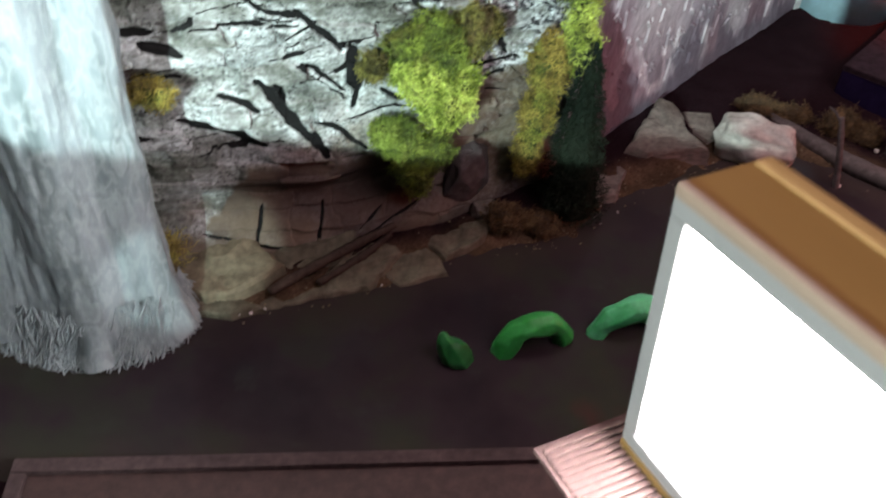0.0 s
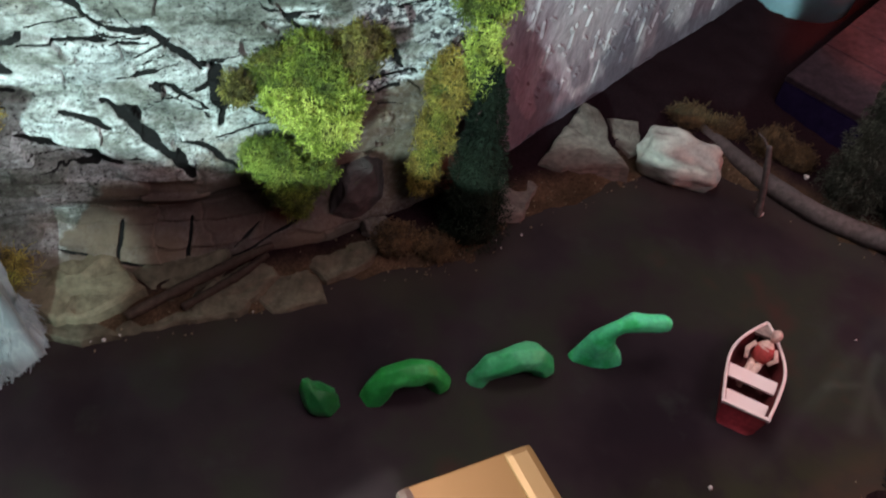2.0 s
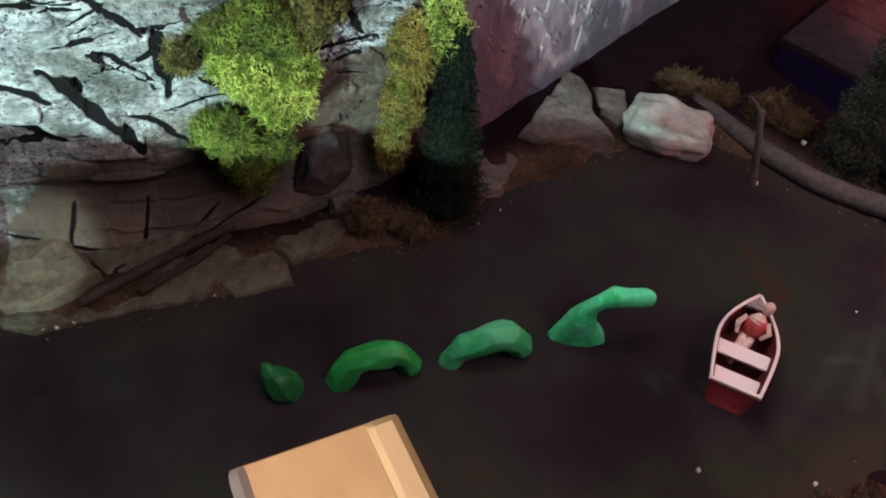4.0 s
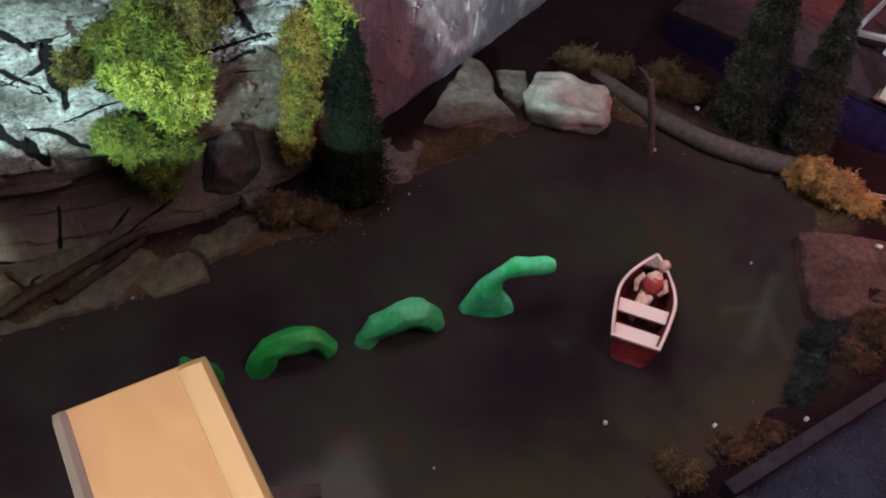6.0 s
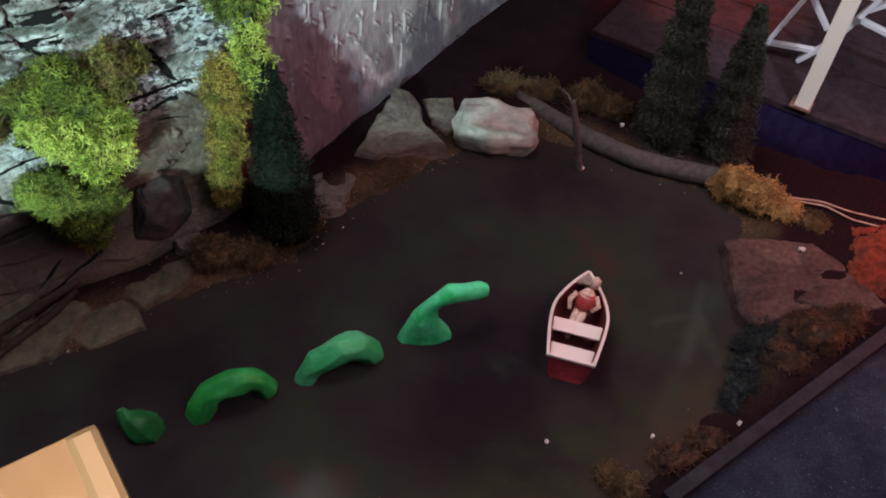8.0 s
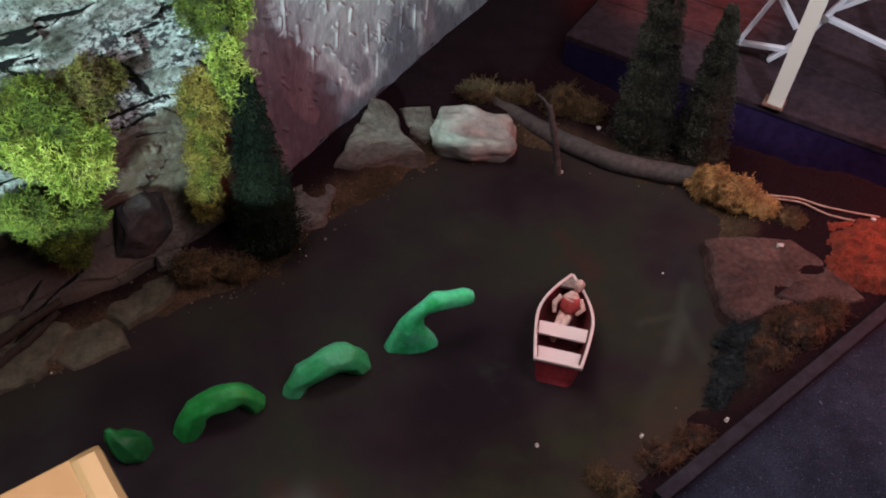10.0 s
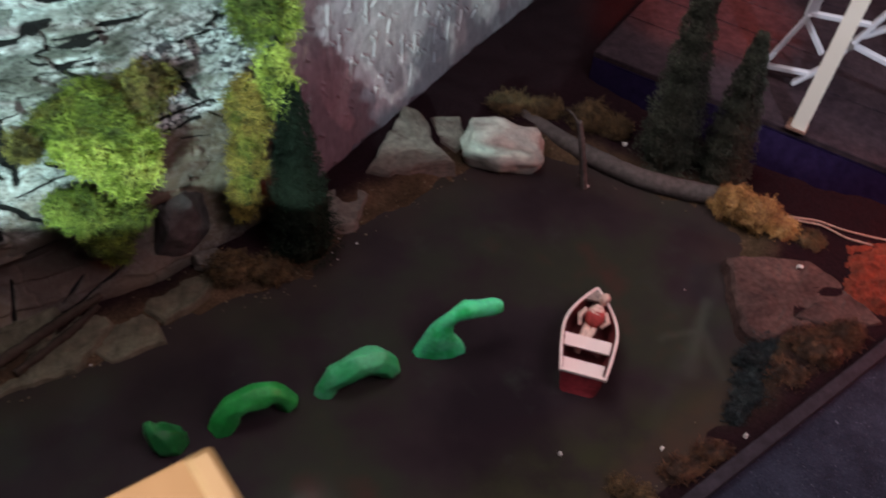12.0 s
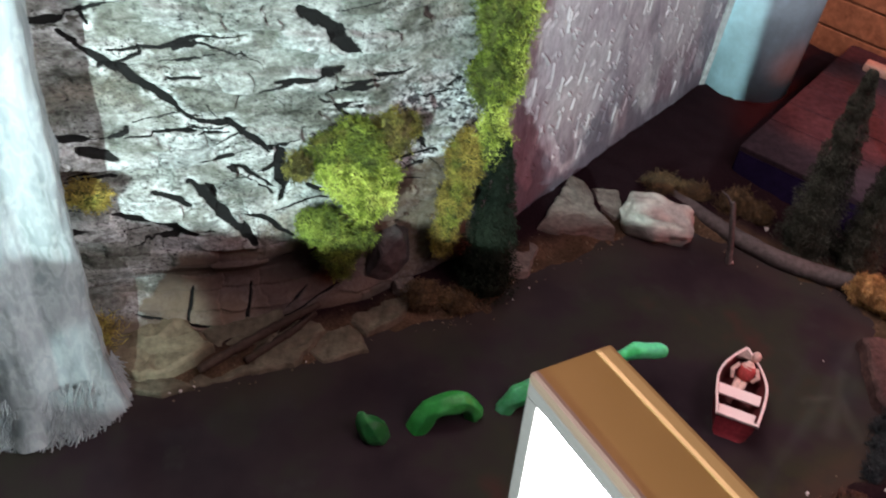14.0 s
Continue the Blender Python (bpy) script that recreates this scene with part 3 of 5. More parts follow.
def cliff():
    nu, nv = 820, 540
    u, q = along(CLIFF, nu)
    # finer towards the pond
    k = np.r_[np.linspace(0, 0.46, 60, endpoint=False), np.linspace(0.46, 1, 760)] * (nu - 1)
    q = np.stack([np.interp(k, np.arange(nu), q[:, c]) for c in (0, 1)], -1)
    u = np.interp(k, np.arange(nu), u)
    z = np.r_[np.linspace(-0.02, 0.29, 500, endpoint=False), np.linspace(0.29, 0.46, 40)]
    U, Z = np.meshgrid(u, z, indexing="ij")
    X = np.repeat(q[:, :1], nv, 1)
    tang = np.gradient(q, axis=0)
    tang /= np.hypot(*tang.T)[:, None]
    out = np.stack([tang[:, 1], -tang[:, 0]], -1)
    warp = 0.012 * (fbm(U * 14, Z * 14, 21) - 0.5) + 0.005 * (fbm(U * 60, Z * 60, 22) - 0.5)
    lay = (Z + 0.10 * U + warp) / 0.0135 + 0.8 * fbm(U * 9, Z * 9, 33)
    li, lf = np.floor(lay), lay - np.floor(lay)
    skew = 0.9 * fbm(U * 45, Z * 70, 65) + 25 * (Z - 0.1) * (vnoise(li, li * 0 + 3.5, 20) - 0.5)
    cell = np.floor(U / (0.02 + 0.03 * vnoise(li, li * 0 + 7.5, 2)) + li * 7.31 + skew)
    block = vnoise(cell + 0.001, li + 0.001, 11)
    cu = U / (0.02 + 0.03 * vnoise(li, li * 0 + 7.5, 2)) + li * 7.31 + skew
    cf = cu - np.floor(cu)
    d = 0.0085 * (block - 0.5) * smooth01(lf, 0.0, 0.07) * smooth01(1 - lf, 0.0, 0.10)
    d -= 0.0016 * np.exp(-((cf - 0.02) / 0.05) ** 2) * (block > 0.5)
    slope = vnoise(cell + 0.4, li + 0.3, 12) - 0.5
    d += 0.004 * slope * (cf - 0.5)
    d += 0.010 * (fbm(U * 7, Z * 7, 4) - 0.5) + 0.0018 * (fbm(U * 40, Z * 60, 6) - 0.5) + 0.0010 * (fbm(U * 150, Z * 220, 8) - 0.5)
    d *= 0.35 + 0.65 * smooth01(Z, 0.055, 0.085)
    seam = np.exp(-((lf - 0.02) / 0.05) ** 2) * smooth01(vnoise(U * 30, li * 3.7, 17), 0.40, 0.60)
    d -= 0.0026 * seam
    # slightly set back foot below the ledge
    ledge = 0.066 + 0.012 * (fbm(U * 18, U * 0, 14) - 0.5)
    d -= 0.006 * smooth01(-Z, -ledge, -ledge + 0.010) * smooth01(Z, 0.030, 0.050)
    d += 0.012 * smooth01(-Z, -0.040, -0.012)
    wob = 0.0022 * (fbm(U * 120, Z * 120, 40) - 0.5)
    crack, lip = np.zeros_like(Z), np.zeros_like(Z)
    ragged = 0.62 + 0.75 * vnoise(U * 150, Z * 150, 50)
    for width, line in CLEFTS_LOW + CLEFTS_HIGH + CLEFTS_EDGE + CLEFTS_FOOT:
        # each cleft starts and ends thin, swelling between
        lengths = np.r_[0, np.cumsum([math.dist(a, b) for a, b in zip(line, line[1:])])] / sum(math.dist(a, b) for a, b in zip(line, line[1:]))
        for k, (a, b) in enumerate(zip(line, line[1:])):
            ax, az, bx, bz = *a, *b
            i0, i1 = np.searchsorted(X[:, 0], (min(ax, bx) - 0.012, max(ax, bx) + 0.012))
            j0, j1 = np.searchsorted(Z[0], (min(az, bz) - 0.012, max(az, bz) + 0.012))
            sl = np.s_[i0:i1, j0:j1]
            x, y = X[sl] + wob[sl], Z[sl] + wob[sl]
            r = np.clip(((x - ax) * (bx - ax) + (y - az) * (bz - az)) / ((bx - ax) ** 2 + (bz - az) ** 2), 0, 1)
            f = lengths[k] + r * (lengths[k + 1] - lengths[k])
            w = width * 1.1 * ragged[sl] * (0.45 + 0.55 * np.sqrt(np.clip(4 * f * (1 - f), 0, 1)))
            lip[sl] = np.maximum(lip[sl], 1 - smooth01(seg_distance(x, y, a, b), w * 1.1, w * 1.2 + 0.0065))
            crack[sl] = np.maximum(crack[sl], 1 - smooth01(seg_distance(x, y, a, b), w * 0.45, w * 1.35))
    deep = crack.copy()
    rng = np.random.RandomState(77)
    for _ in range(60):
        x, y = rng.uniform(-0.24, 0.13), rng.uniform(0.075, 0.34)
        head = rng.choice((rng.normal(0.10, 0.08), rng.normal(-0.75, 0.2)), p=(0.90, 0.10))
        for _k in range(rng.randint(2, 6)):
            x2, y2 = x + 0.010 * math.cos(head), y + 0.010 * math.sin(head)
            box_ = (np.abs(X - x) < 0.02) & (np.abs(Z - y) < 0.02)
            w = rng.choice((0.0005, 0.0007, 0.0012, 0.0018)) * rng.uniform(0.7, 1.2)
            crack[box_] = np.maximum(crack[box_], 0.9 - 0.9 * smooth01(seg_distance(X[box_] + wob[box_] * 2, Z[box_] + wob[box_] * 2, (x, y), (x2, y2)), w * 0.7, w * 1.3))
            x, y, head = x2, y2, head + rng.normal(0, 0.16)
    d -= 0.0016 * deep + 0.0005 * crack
    P = np.stack([X + out[:, :1] * d, q[:, 1:] + out[:, 1:] * d, Z], -1)
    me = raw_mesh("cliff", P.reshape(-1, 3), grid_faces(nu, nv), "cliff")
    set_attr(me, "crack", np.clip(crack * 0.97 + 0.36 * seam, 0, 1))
    # height of the brown foot rock; its outline paints in the shade there too
    foot = np.interp(X + 0.030 * (fbm(U * 38, Z * 55, 66) - 0.5), (-0.13, -0.100, -0.080, 0.03, 0.06, 0.12), (0.030, 0.030, 0.082, 0.074, 0.108, 0.118)) + 0.010 * (fbm(U * 60, Z * 60, 62) - 0.5)
    brown = np.clip(smooth01(foot - Z, -0.004, 0.008), 0, 1)
    set_attr(me, "lip", lip * smooth01(fbm(U * 55, Z * 55, 68), 0.32, 0.50))
    set_attr(me, "brown", brown * 0.92)
    set_attr(me, "tone", np.clip(0.40 * vnoise(cell + 0.001, li + 0.001, 19) + 0.95 * (fbm(U * 26, Z * 48, 63) - 0.5) + 0.26, 0, 1))
    set_attr(me, "worn", smooth01(X, 0.050, 0.066) * smooth01(-Z, -0.20, -0.17) * smooth01(fbm(U * 45, Z * 60, 64), 0.30, 0.42))
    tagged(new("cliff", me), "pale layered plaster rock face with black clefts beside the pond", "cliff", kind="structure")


cliff()

# ---- mauve wall beside the cliff ----
WALL_A, WALL_B = Vector((0.137, 0.5775, 0)), Vector((0.412, 0.898, 0))


def mauve_wall():
    nu, nv = 560, 420
    L = (WALL_B - WALL_A).length
    t = (WALL_B - WALL_A).normalized()
    out = Vector((t.y, -t.x, 0))
    U, Z = np.meshgrid(np.linspace(0, L, nu), np.linspace(-0.01, 0.34, nv), indexing="ij")
    rng = np.random.RandomState(5)
    streak = np.zeros_like(U)

    def ridge(cu, cz, du, dz, w, height):
        i0, i1 = np.searchsorted(U[:, 0], (cu - abs(du) - 0.005, cu + abs(du) + 0.005))
        j0, j1 = np.searchsorted(Z[0], (cz - abs(dz) - 0.005, cz + abs(dz) + 0.005))
        sl = np.s_[i0:i1, j0:j1]
        streak[sl] = np.maximum(streak[sl], height * (1 - smooth01(seg_distance(U[sl], Z[sl], (cu - du, cz - dz), (cu + du, cz + dz)), w * 0.3, w * 1.3)))

    # long drips and short slanting trowel ridges
    for _ in range(95):
        ridge(rng.uniform(0, L), rng.uniform(0.03, 0.33), rng.uniform(-0.0010, 0.0010), rng.uniform(0.004, 0.012), rng.uniform(0.0011, 0.0018), rng.uniform(0.6, 1.0))
    for _ in range(480):
        k = rng.uniform(0.0015, 0.0036)
        ridge(rng.uniform(0, L), rng.uniform(0.05, 0.33), -k * rng.uniform(0.7, 1.2), k * rng.uniform(0.5, 1.1), rng.uniform(0.0007, 0.0013), rng.uniform(0.45, 1.0))
    for _ in range(70):
        k = rng.uniform(0.0015, 0.004)
        ridge(rng.uniform(0, L), rng.uniform(0.05, 0.33), k, k * rng.uniform(0.4, 1.0), rng.uniform(0.0007, 0.0012), rng.uniform(0.4, 0.9))
    d = 0.0017 * streak + 0.006 * (fbm(U * 12, Z * 12, 71) - 0.5) + 0.0010 * (fbm(U * 90, Z * 90, 73) - 0.5)
    edge = 0.006 * fbm(U * 60, U * 0, 75)
    Z2 = np.where(Z < 0.012, Z + edge, Z)
    P = np.stack([WALL_A.x + t.x * U + out.x * d, WALL_A.y + t.y * U + out.y * d, Z2], -1)
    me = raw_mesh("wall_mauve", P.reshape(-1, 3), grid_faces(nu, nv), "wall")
    set_attr(me, "streak", streak * 0.35)
    # smeared maroon and slate patches, thicker low down
    low = smooth01(-Z + 0.05 * (fbm(U * 16, Z * 9, 85) - 0.5), -0.135, -0.045)
    mar = smooth01(fbm(U * 40 + Z * 12, Z * 16, 81), 0.40, 0.50) * low
    slate = smooth01(fbm(U * 46 + Z * 20, Z * 20, 86), 0.44, 0.54) * np.maximum(low, 0.55 * smooth01(fbm(U * 14, Z * 10, 87), 0.5, 0.62))
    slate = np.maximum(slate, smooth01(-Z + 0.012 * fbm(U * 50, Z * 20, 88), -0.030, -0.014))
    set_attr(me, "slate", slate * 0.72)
    # maroon paint in the corner beside the moss, with the moss's shadow painted in
    mar = np.maximum(mar, smooth01(-U - 0.03 * (fbm(U * 30, Z * 18, 84) - 0.5), -0.075, -0.045) * smooth01(-Z, -0.17, -0.09))
    set_attr(me, "maroon", mar * 0.8)
    ob = tagged(new("wall_mauve", me), "mauve grey plaster wall with short raised streaks", "wall", kind="structure")
    # thickness of the wall behind its face
    mid = (WALL_A + WALL_B) / 2 - out * 0.022
    q = Matrix.Translation((mid.x, mid.y, 0.165)) @ Matrix.Rotation(math.atan2(t.y, t.x), 4, "Z")
    part("wall_core", box(bmesh.new(), (L, 0.03, 0.34), q, 0.002), "room", ob)


mauve_wall()

# ---- waterfall ----
def waterfall():
    nu, nv = 120, 170
    U, V = np.meshgrid(np.linspace(0, 1, nu), np.linspace(0, 1, nv), indexing="ij")
    Z = 0.002 + 0.44 * V + (1 - V) ** 22 * 0.016 * vnoise(U * 34, V * 2, 96)
    ang = math.pi * (1.06 - 1.12 * U)
    flare = np.exp(-Z / 0.028)
    half = 0.055 + 0.016 * flare - 0.012 * V
    deep = 0.038 + 0.014 * flare
    cx, cy = -0.170 + 0.004 * V, 0.405
    fold = 0.0045 * np.sin(U * 23 + 2.5 * fbm(U * 3, V * 3, 90)) + 0.006 * (fbm(U * 16, V * 9, 91) - 0.5) + 0.003 * (fbm(U * 60, V * 26, 92) - 0.5)
    X = cx + np.cos(ang) * (half + fold) + 0.004 * flare * (vnoise(U * 40, V * 0, 95) - 0.5)
    Y = cy - np.sin(ang) * (deep + fold)
    me = raw_mesh("waterfall", np.stack([X, Y, Z], -1).reshape(-1, 3), grid_faces(nu, nv), "fall")
    fall = tagged(new("waterfall", me), "white streaky resin waterfall dropping into the pond", "waterfall")
    return fall


fall = waterfall()


# ---- moss ----
def moss_mesh(name, blobs, mat, strands, rng, length=0.009, radius=0.00028):
    """Springy tangle of curled, forked strands over a few lobes. blobs: centre and three radii."""
    verts, faces = [], []
    weights = [b[3] * b[4] + b[4] * b[5] + b[3] * b[5] for b in blobs]

    def rand():
        return Vector((rng.gauss(0, 1), rng.gauss(0, 1), rng.gauss(0, 1)))

    def add(pts, r):
        v, f = tube(pts, [r * k for k in (1.0, 1.0, 0.9, 0.6)[:len(pts)]], 3, False)
        faces.extend(tuple(i + len(verts) for i in g) for g in f)
        verts.extend(v)

    for _ in range(int(strands * 3.0)):
        b = rng.choices(blobs, weights)[0]
        b = (*b[:3], b[3] * 1.10, b[4] * 1.08, b[5] * 1.10)
        n = rand().normalized()
        seat = Vector((n.x * b[3], n.y * b[4], n.z * b[5])) + Vector((b[0], b[1], b[2]))
        lump = 0.88 + 0.34 * noise.noise(seat * 120) + 0.14 * noise.noise(seat * 300)
        if noise.noise(seat * 210 + Vector((5, 5, 5))) < -0.32 and rng.random() < 0.7:
            continue
        k = rng.uniform(0.66, 1.0) * lump
        p = Vector((b[0] + n.x * b[3] * k, b[1] + n.y * b[4] * k, b[2] + n.z * b[5] * k))
        d = (n * rng.uniform(-0.2, 0.55) + n.cross(rand()).normalized()).normalized()
        axis = (n + rand() * 0.8).normalized()
        turn = Matrix.Rotation(rng.choice((-1, 1)) * rng.uniform(0.7, 1.6), 3, axis)
        step = length * rng.uniform(0.45, 0.95) / 3
        pts = [p.copy()]
        for _i in range(3):
            d = (turn @ d + rand() * 0.2).normalized()
            p = p + d * step
            pts.append(p.copy())
        add(pts, radius * rng.uniform(0.7, 1.15))
        if rng.random() < 0.6:
            q = pts[2]
            e = (d + rand() * 0.9 + n * 0.2).normalized()
            add([q, q + e * step * 0.7, q + (e + rand() * 0.5).normalized() * step * 1.2], radius * 0.8)
    return raw_mesh(name, verts, faces, mat)


def fringe():
    """Resin filaments that hang off the foot of the fall and splay over the water."""
    rng = random.Random(8)
    verts, faces = [], []
    for _ in range(2300):
        a = math.pi * rng.uniform(-0.02, 1.02)
        n = Vector((math.cos(a), -math.sin(a) * 0.75, 0)).normalized()
        z = rng.uniform(0.006, 0.042)
        k = math.exp(-z / 0.028)
        p = Vector((-0.170 + math.cos(a) * (0.0545 + 0.014 * k), 0.405 - math.sin(a) * (0.038 + 0.0135 * k), z))
        side = Vector((-n.y, n.x, 0)) * rng.gauss(0, 0.55)
        fall_by = min(z + 0.001, rng.uniform(0.008, 0.030))
        pts = [p + (n * (0.0006 + 0.0050 * u * rng.uniform(0.3, 1.2)) + side * 0.008 * u) - Vector((0, 0, fall_by * u ** 0.8)) for u in (0.0, 0.35, 0.7, 1.0)]
        r = rng.uniform(0.0003, 0.0009)
        v, f = tube(pts, [r * w for w in (0.7, 1.0, 0.8, 0.35)], 4, False)
        faces.extend(tuple(q + len(verts) for q in g) for g in f)
        verts.extend(v)
    return raw_mesh("frayed_foot", verts, faces, "fall")


part("frayed_foot", fringe(), "fall", fall, "frayed white resin strands at the water")


def core_mesh(name, blobs, mat, seed):
    bm = bmesh.new()
    for b in blobs:
        g = bmesh.ops.create_icosphere(bm, subdivisions=3, radius=1.0)
        for v in g["verts"]:
            k = 0.74 + 0.30 * (noise.noise(v.co * 2.4 + Vector((seed, b[0] * 90, b[2] * 90))))
            v.co = Vector((b[0] + v.co.x * b[3] * k, b[1] + v.co.y * b[4] * k, b[2] + v.co.z * b[5] * k))
    return mesh_of(name, bm, mat, True)


def moss(label, tufts, seed, length=0.0085, group="moss clumps on the rocks"):
    """A clump of one or more tufts: (blobs, material, strands)."""
    rng = random.Random(seed)
    base = tufts[0][0][0]
    clump = thing("moss_clump", label, "moss", pose(base[0], base[1], base[2]), group)
    inv = Vector(base[:3])
    for blobs, mat, n in tufts:
        sparse = n < 100
        local = [(b[0] - inv.x, b[1] - inv.y, b[2] - inv.z, *b[3:]) for b in blobs]
        t = part("tuft", moss_mesh("tuft", local, mat, n, rng, length), mat, clump)
        # green and golden tufts take the dark core that paints their inner shade
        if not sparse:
            part("tuft_core", core_mesh("tuft_core", local, "moss_core_shade" if mat in ("moss_lime", "moss_lime_shade", "moss_olive", "moss_gold") else mat, seed), mat, t)


# brown moss, its red raised to put the red light into the colour
M["moss_rust"] = moss_material("rust_brown_moss", (0.042, 0.021, 0.012), (0.12, 0.054, 0.027), (0.085, 0.028, 0.017))
moss("lime and olive green reindeer moss on the pale rock face", [
    ([(0.0449, 0.503, 0.113, 0.0185, 0.015, 0.0185), (0.0305, 0.496, 0.131, 0.0165, 0.014, 0.0155), (0.0192, 0.492, 0.142, 0.011, 0.010, 0.010), (0.051, 0.509, 0.125, 0.014, 0.012, 0.014)], "moss_lime", 2800),
    ([(0.0565, 0.516, 0.158, 0.0165, 0.012, 0.0165), (0.068, 0.526, 0.158, 0.010, 0.009, 0.010)], "moss_drab", 1000),
    ([(0.0358, 0.501, 0.162, 0.0155, 0.012, 0.014), (0.0196, 0.493, 0.158, 0.013, 0.010, 0.012), (0.0429, 0.504, 0.147, 0.013, 0.012, 0.012)], "moss_olive", 1600),
    ([(-0.001, 0.484, 0.146, 0.008, 0.006, 0.009)], "moss_drab", 300),
    # lower tuft, its shade carried by the dimmer green
    ([(0.0167, 0.490, 0.091, 0.0155, 0.012, 0.0135), (0.0074, 0.487, 0.097, 0.009, 0.009, 0.008)], "moss_lime_shade", 1300),
    ([(0.0381, 0.501, 0.076, 0.0145, 0.012, 0.013), (0.0264, 0.495, 0.066, 0.0145, 0.012, 0.013), (0.030, 0.498, 0.050, 0.009, 0.009, 0.010)], "moss_olive", 1400)], 11)
moss("tall strip of green to golden moss on the rock edge", [
    ([(0.122, 0.556, 0.245, 0.018, 0.014, 0.045), (0.122, 0.556, 0.186, 0.016, 0.013, 0.022)], "moss_olive", 1700),
    ([(0.131, 0.551, 0.140, 0.012, 0.010, 0.028), (0.140, 0.566, 0.250, 0.010, 0.010, 0.060), (0.139, 0.566, 0.185, 0.010, 0.009, 0.03)], "moss_lime", 1500),
    ([(0.114, 0.548, 0.120, 0.014, 0.012, 0.024), (0.111, 0.545, 0.082, 0.012, 0.011, 0.022), (0.107, 0.541, 0.050, 0.010, 0.009, 0.020)], "moss_gold", 2000)], 12)
moss("small golden moss tuft on a rock cleft", [([(-0.118, 0.432, 0.150, 0.014, 0.009, 0.008)], "moss_gold", 300)], 13)
moss("pale golden moss sprig on the shore stone", [([(-0.126, 0.428, 0.034, 0.012, 0.010, 0.008)], "moss_gold", 60)], 14, 0.020)
moss("brown dry moss on the pond shore", [([(0.094, 0.512, 0.012, 0.017, 0.013, 0.010), (0.122, 0.514, 0.008, 0.013, 0.011, 0.007)], "moss_brown", 1000)], 15)
moss("ochre brown moss behind the driftwood", [([(0.322, 0.688, 0.012, 0.020, 0.014, 0.011), (0.352, 0.682, 0.010, 0.018, 0.014, 0.010)], "moss_brown", 800)], 16)
moss("brown moss clump behind the driftwood", [([(0.388, 0.664, 0.016, 0.018, 0.014, 0.018), (0.408, 0.652, 0.012, 0.014, 0.012, 0.014)], "moss_brown", 900)], 17)
moss("ochre moss clump at the driftwood's end", [
    ([(0.482, 0.563, 0.012, 0.017, 0.015, 0.015), (0.497, 0.549, 0.013, 0.019, 0.018, 0.014), (0.512, 0.535, 0.010, 0.014, 0.014, 0.011)], "moss_orange", 2600),
    ([(0.530, 0.522, 0.008, 0.014, 0.012, 0.008)], "moss_brown", 500)], 18, 0.0060)
moss("reddish brown moss by the kerb", [([(0.492, 0.422, 0.010, 0.022, 0.018, 0.012), (0.466, 0.404, 0.006, 0.018, 0.016, 0.008), (0.515, 0.430, 0.012, 0.016, 0.012, 0.010)], "moss_rust", 1400)], 19)
moss("dusky blue green moss by the kerb", [([(0.458, 0.430, 0.005, 0.011, 0.010, 0.006), (0.446, 0.420, 0.005, 0.012, 0.009, 0.006), (0.452, 0.408, 0.004, 0.010, 0.009, 0.005), (0.438, 0.403, 0.003, 0.011, 0.010, 0.005), (0.430, 0.390, 0.003, 0.010, 0.010, 0.004), (0.420, 0.380, 0.002, 0.009, 0.010, 0.004), (0.442, 0.388, 0.002, 0.010, 0.008, 0.004)], "moss_blue", 1100)], 20)
moss("sparse brown moss at the kerb corner", [([(0.338, 0.325, 0.006, 0.011, 0.008, 0.007), (0.330, 0.336, 0.003, 0.008, 0.006, 0.004)], "moss_brown", 260)], 21)
moss("dark red brown moss by the kerb", [([(0.372, 0.343, 0.003, 0.018, 0.009, 0.005), (0.395, 0.352, 0.003, 0.014, 0.009, 0.006)], "moss_rust", 380)], 22)


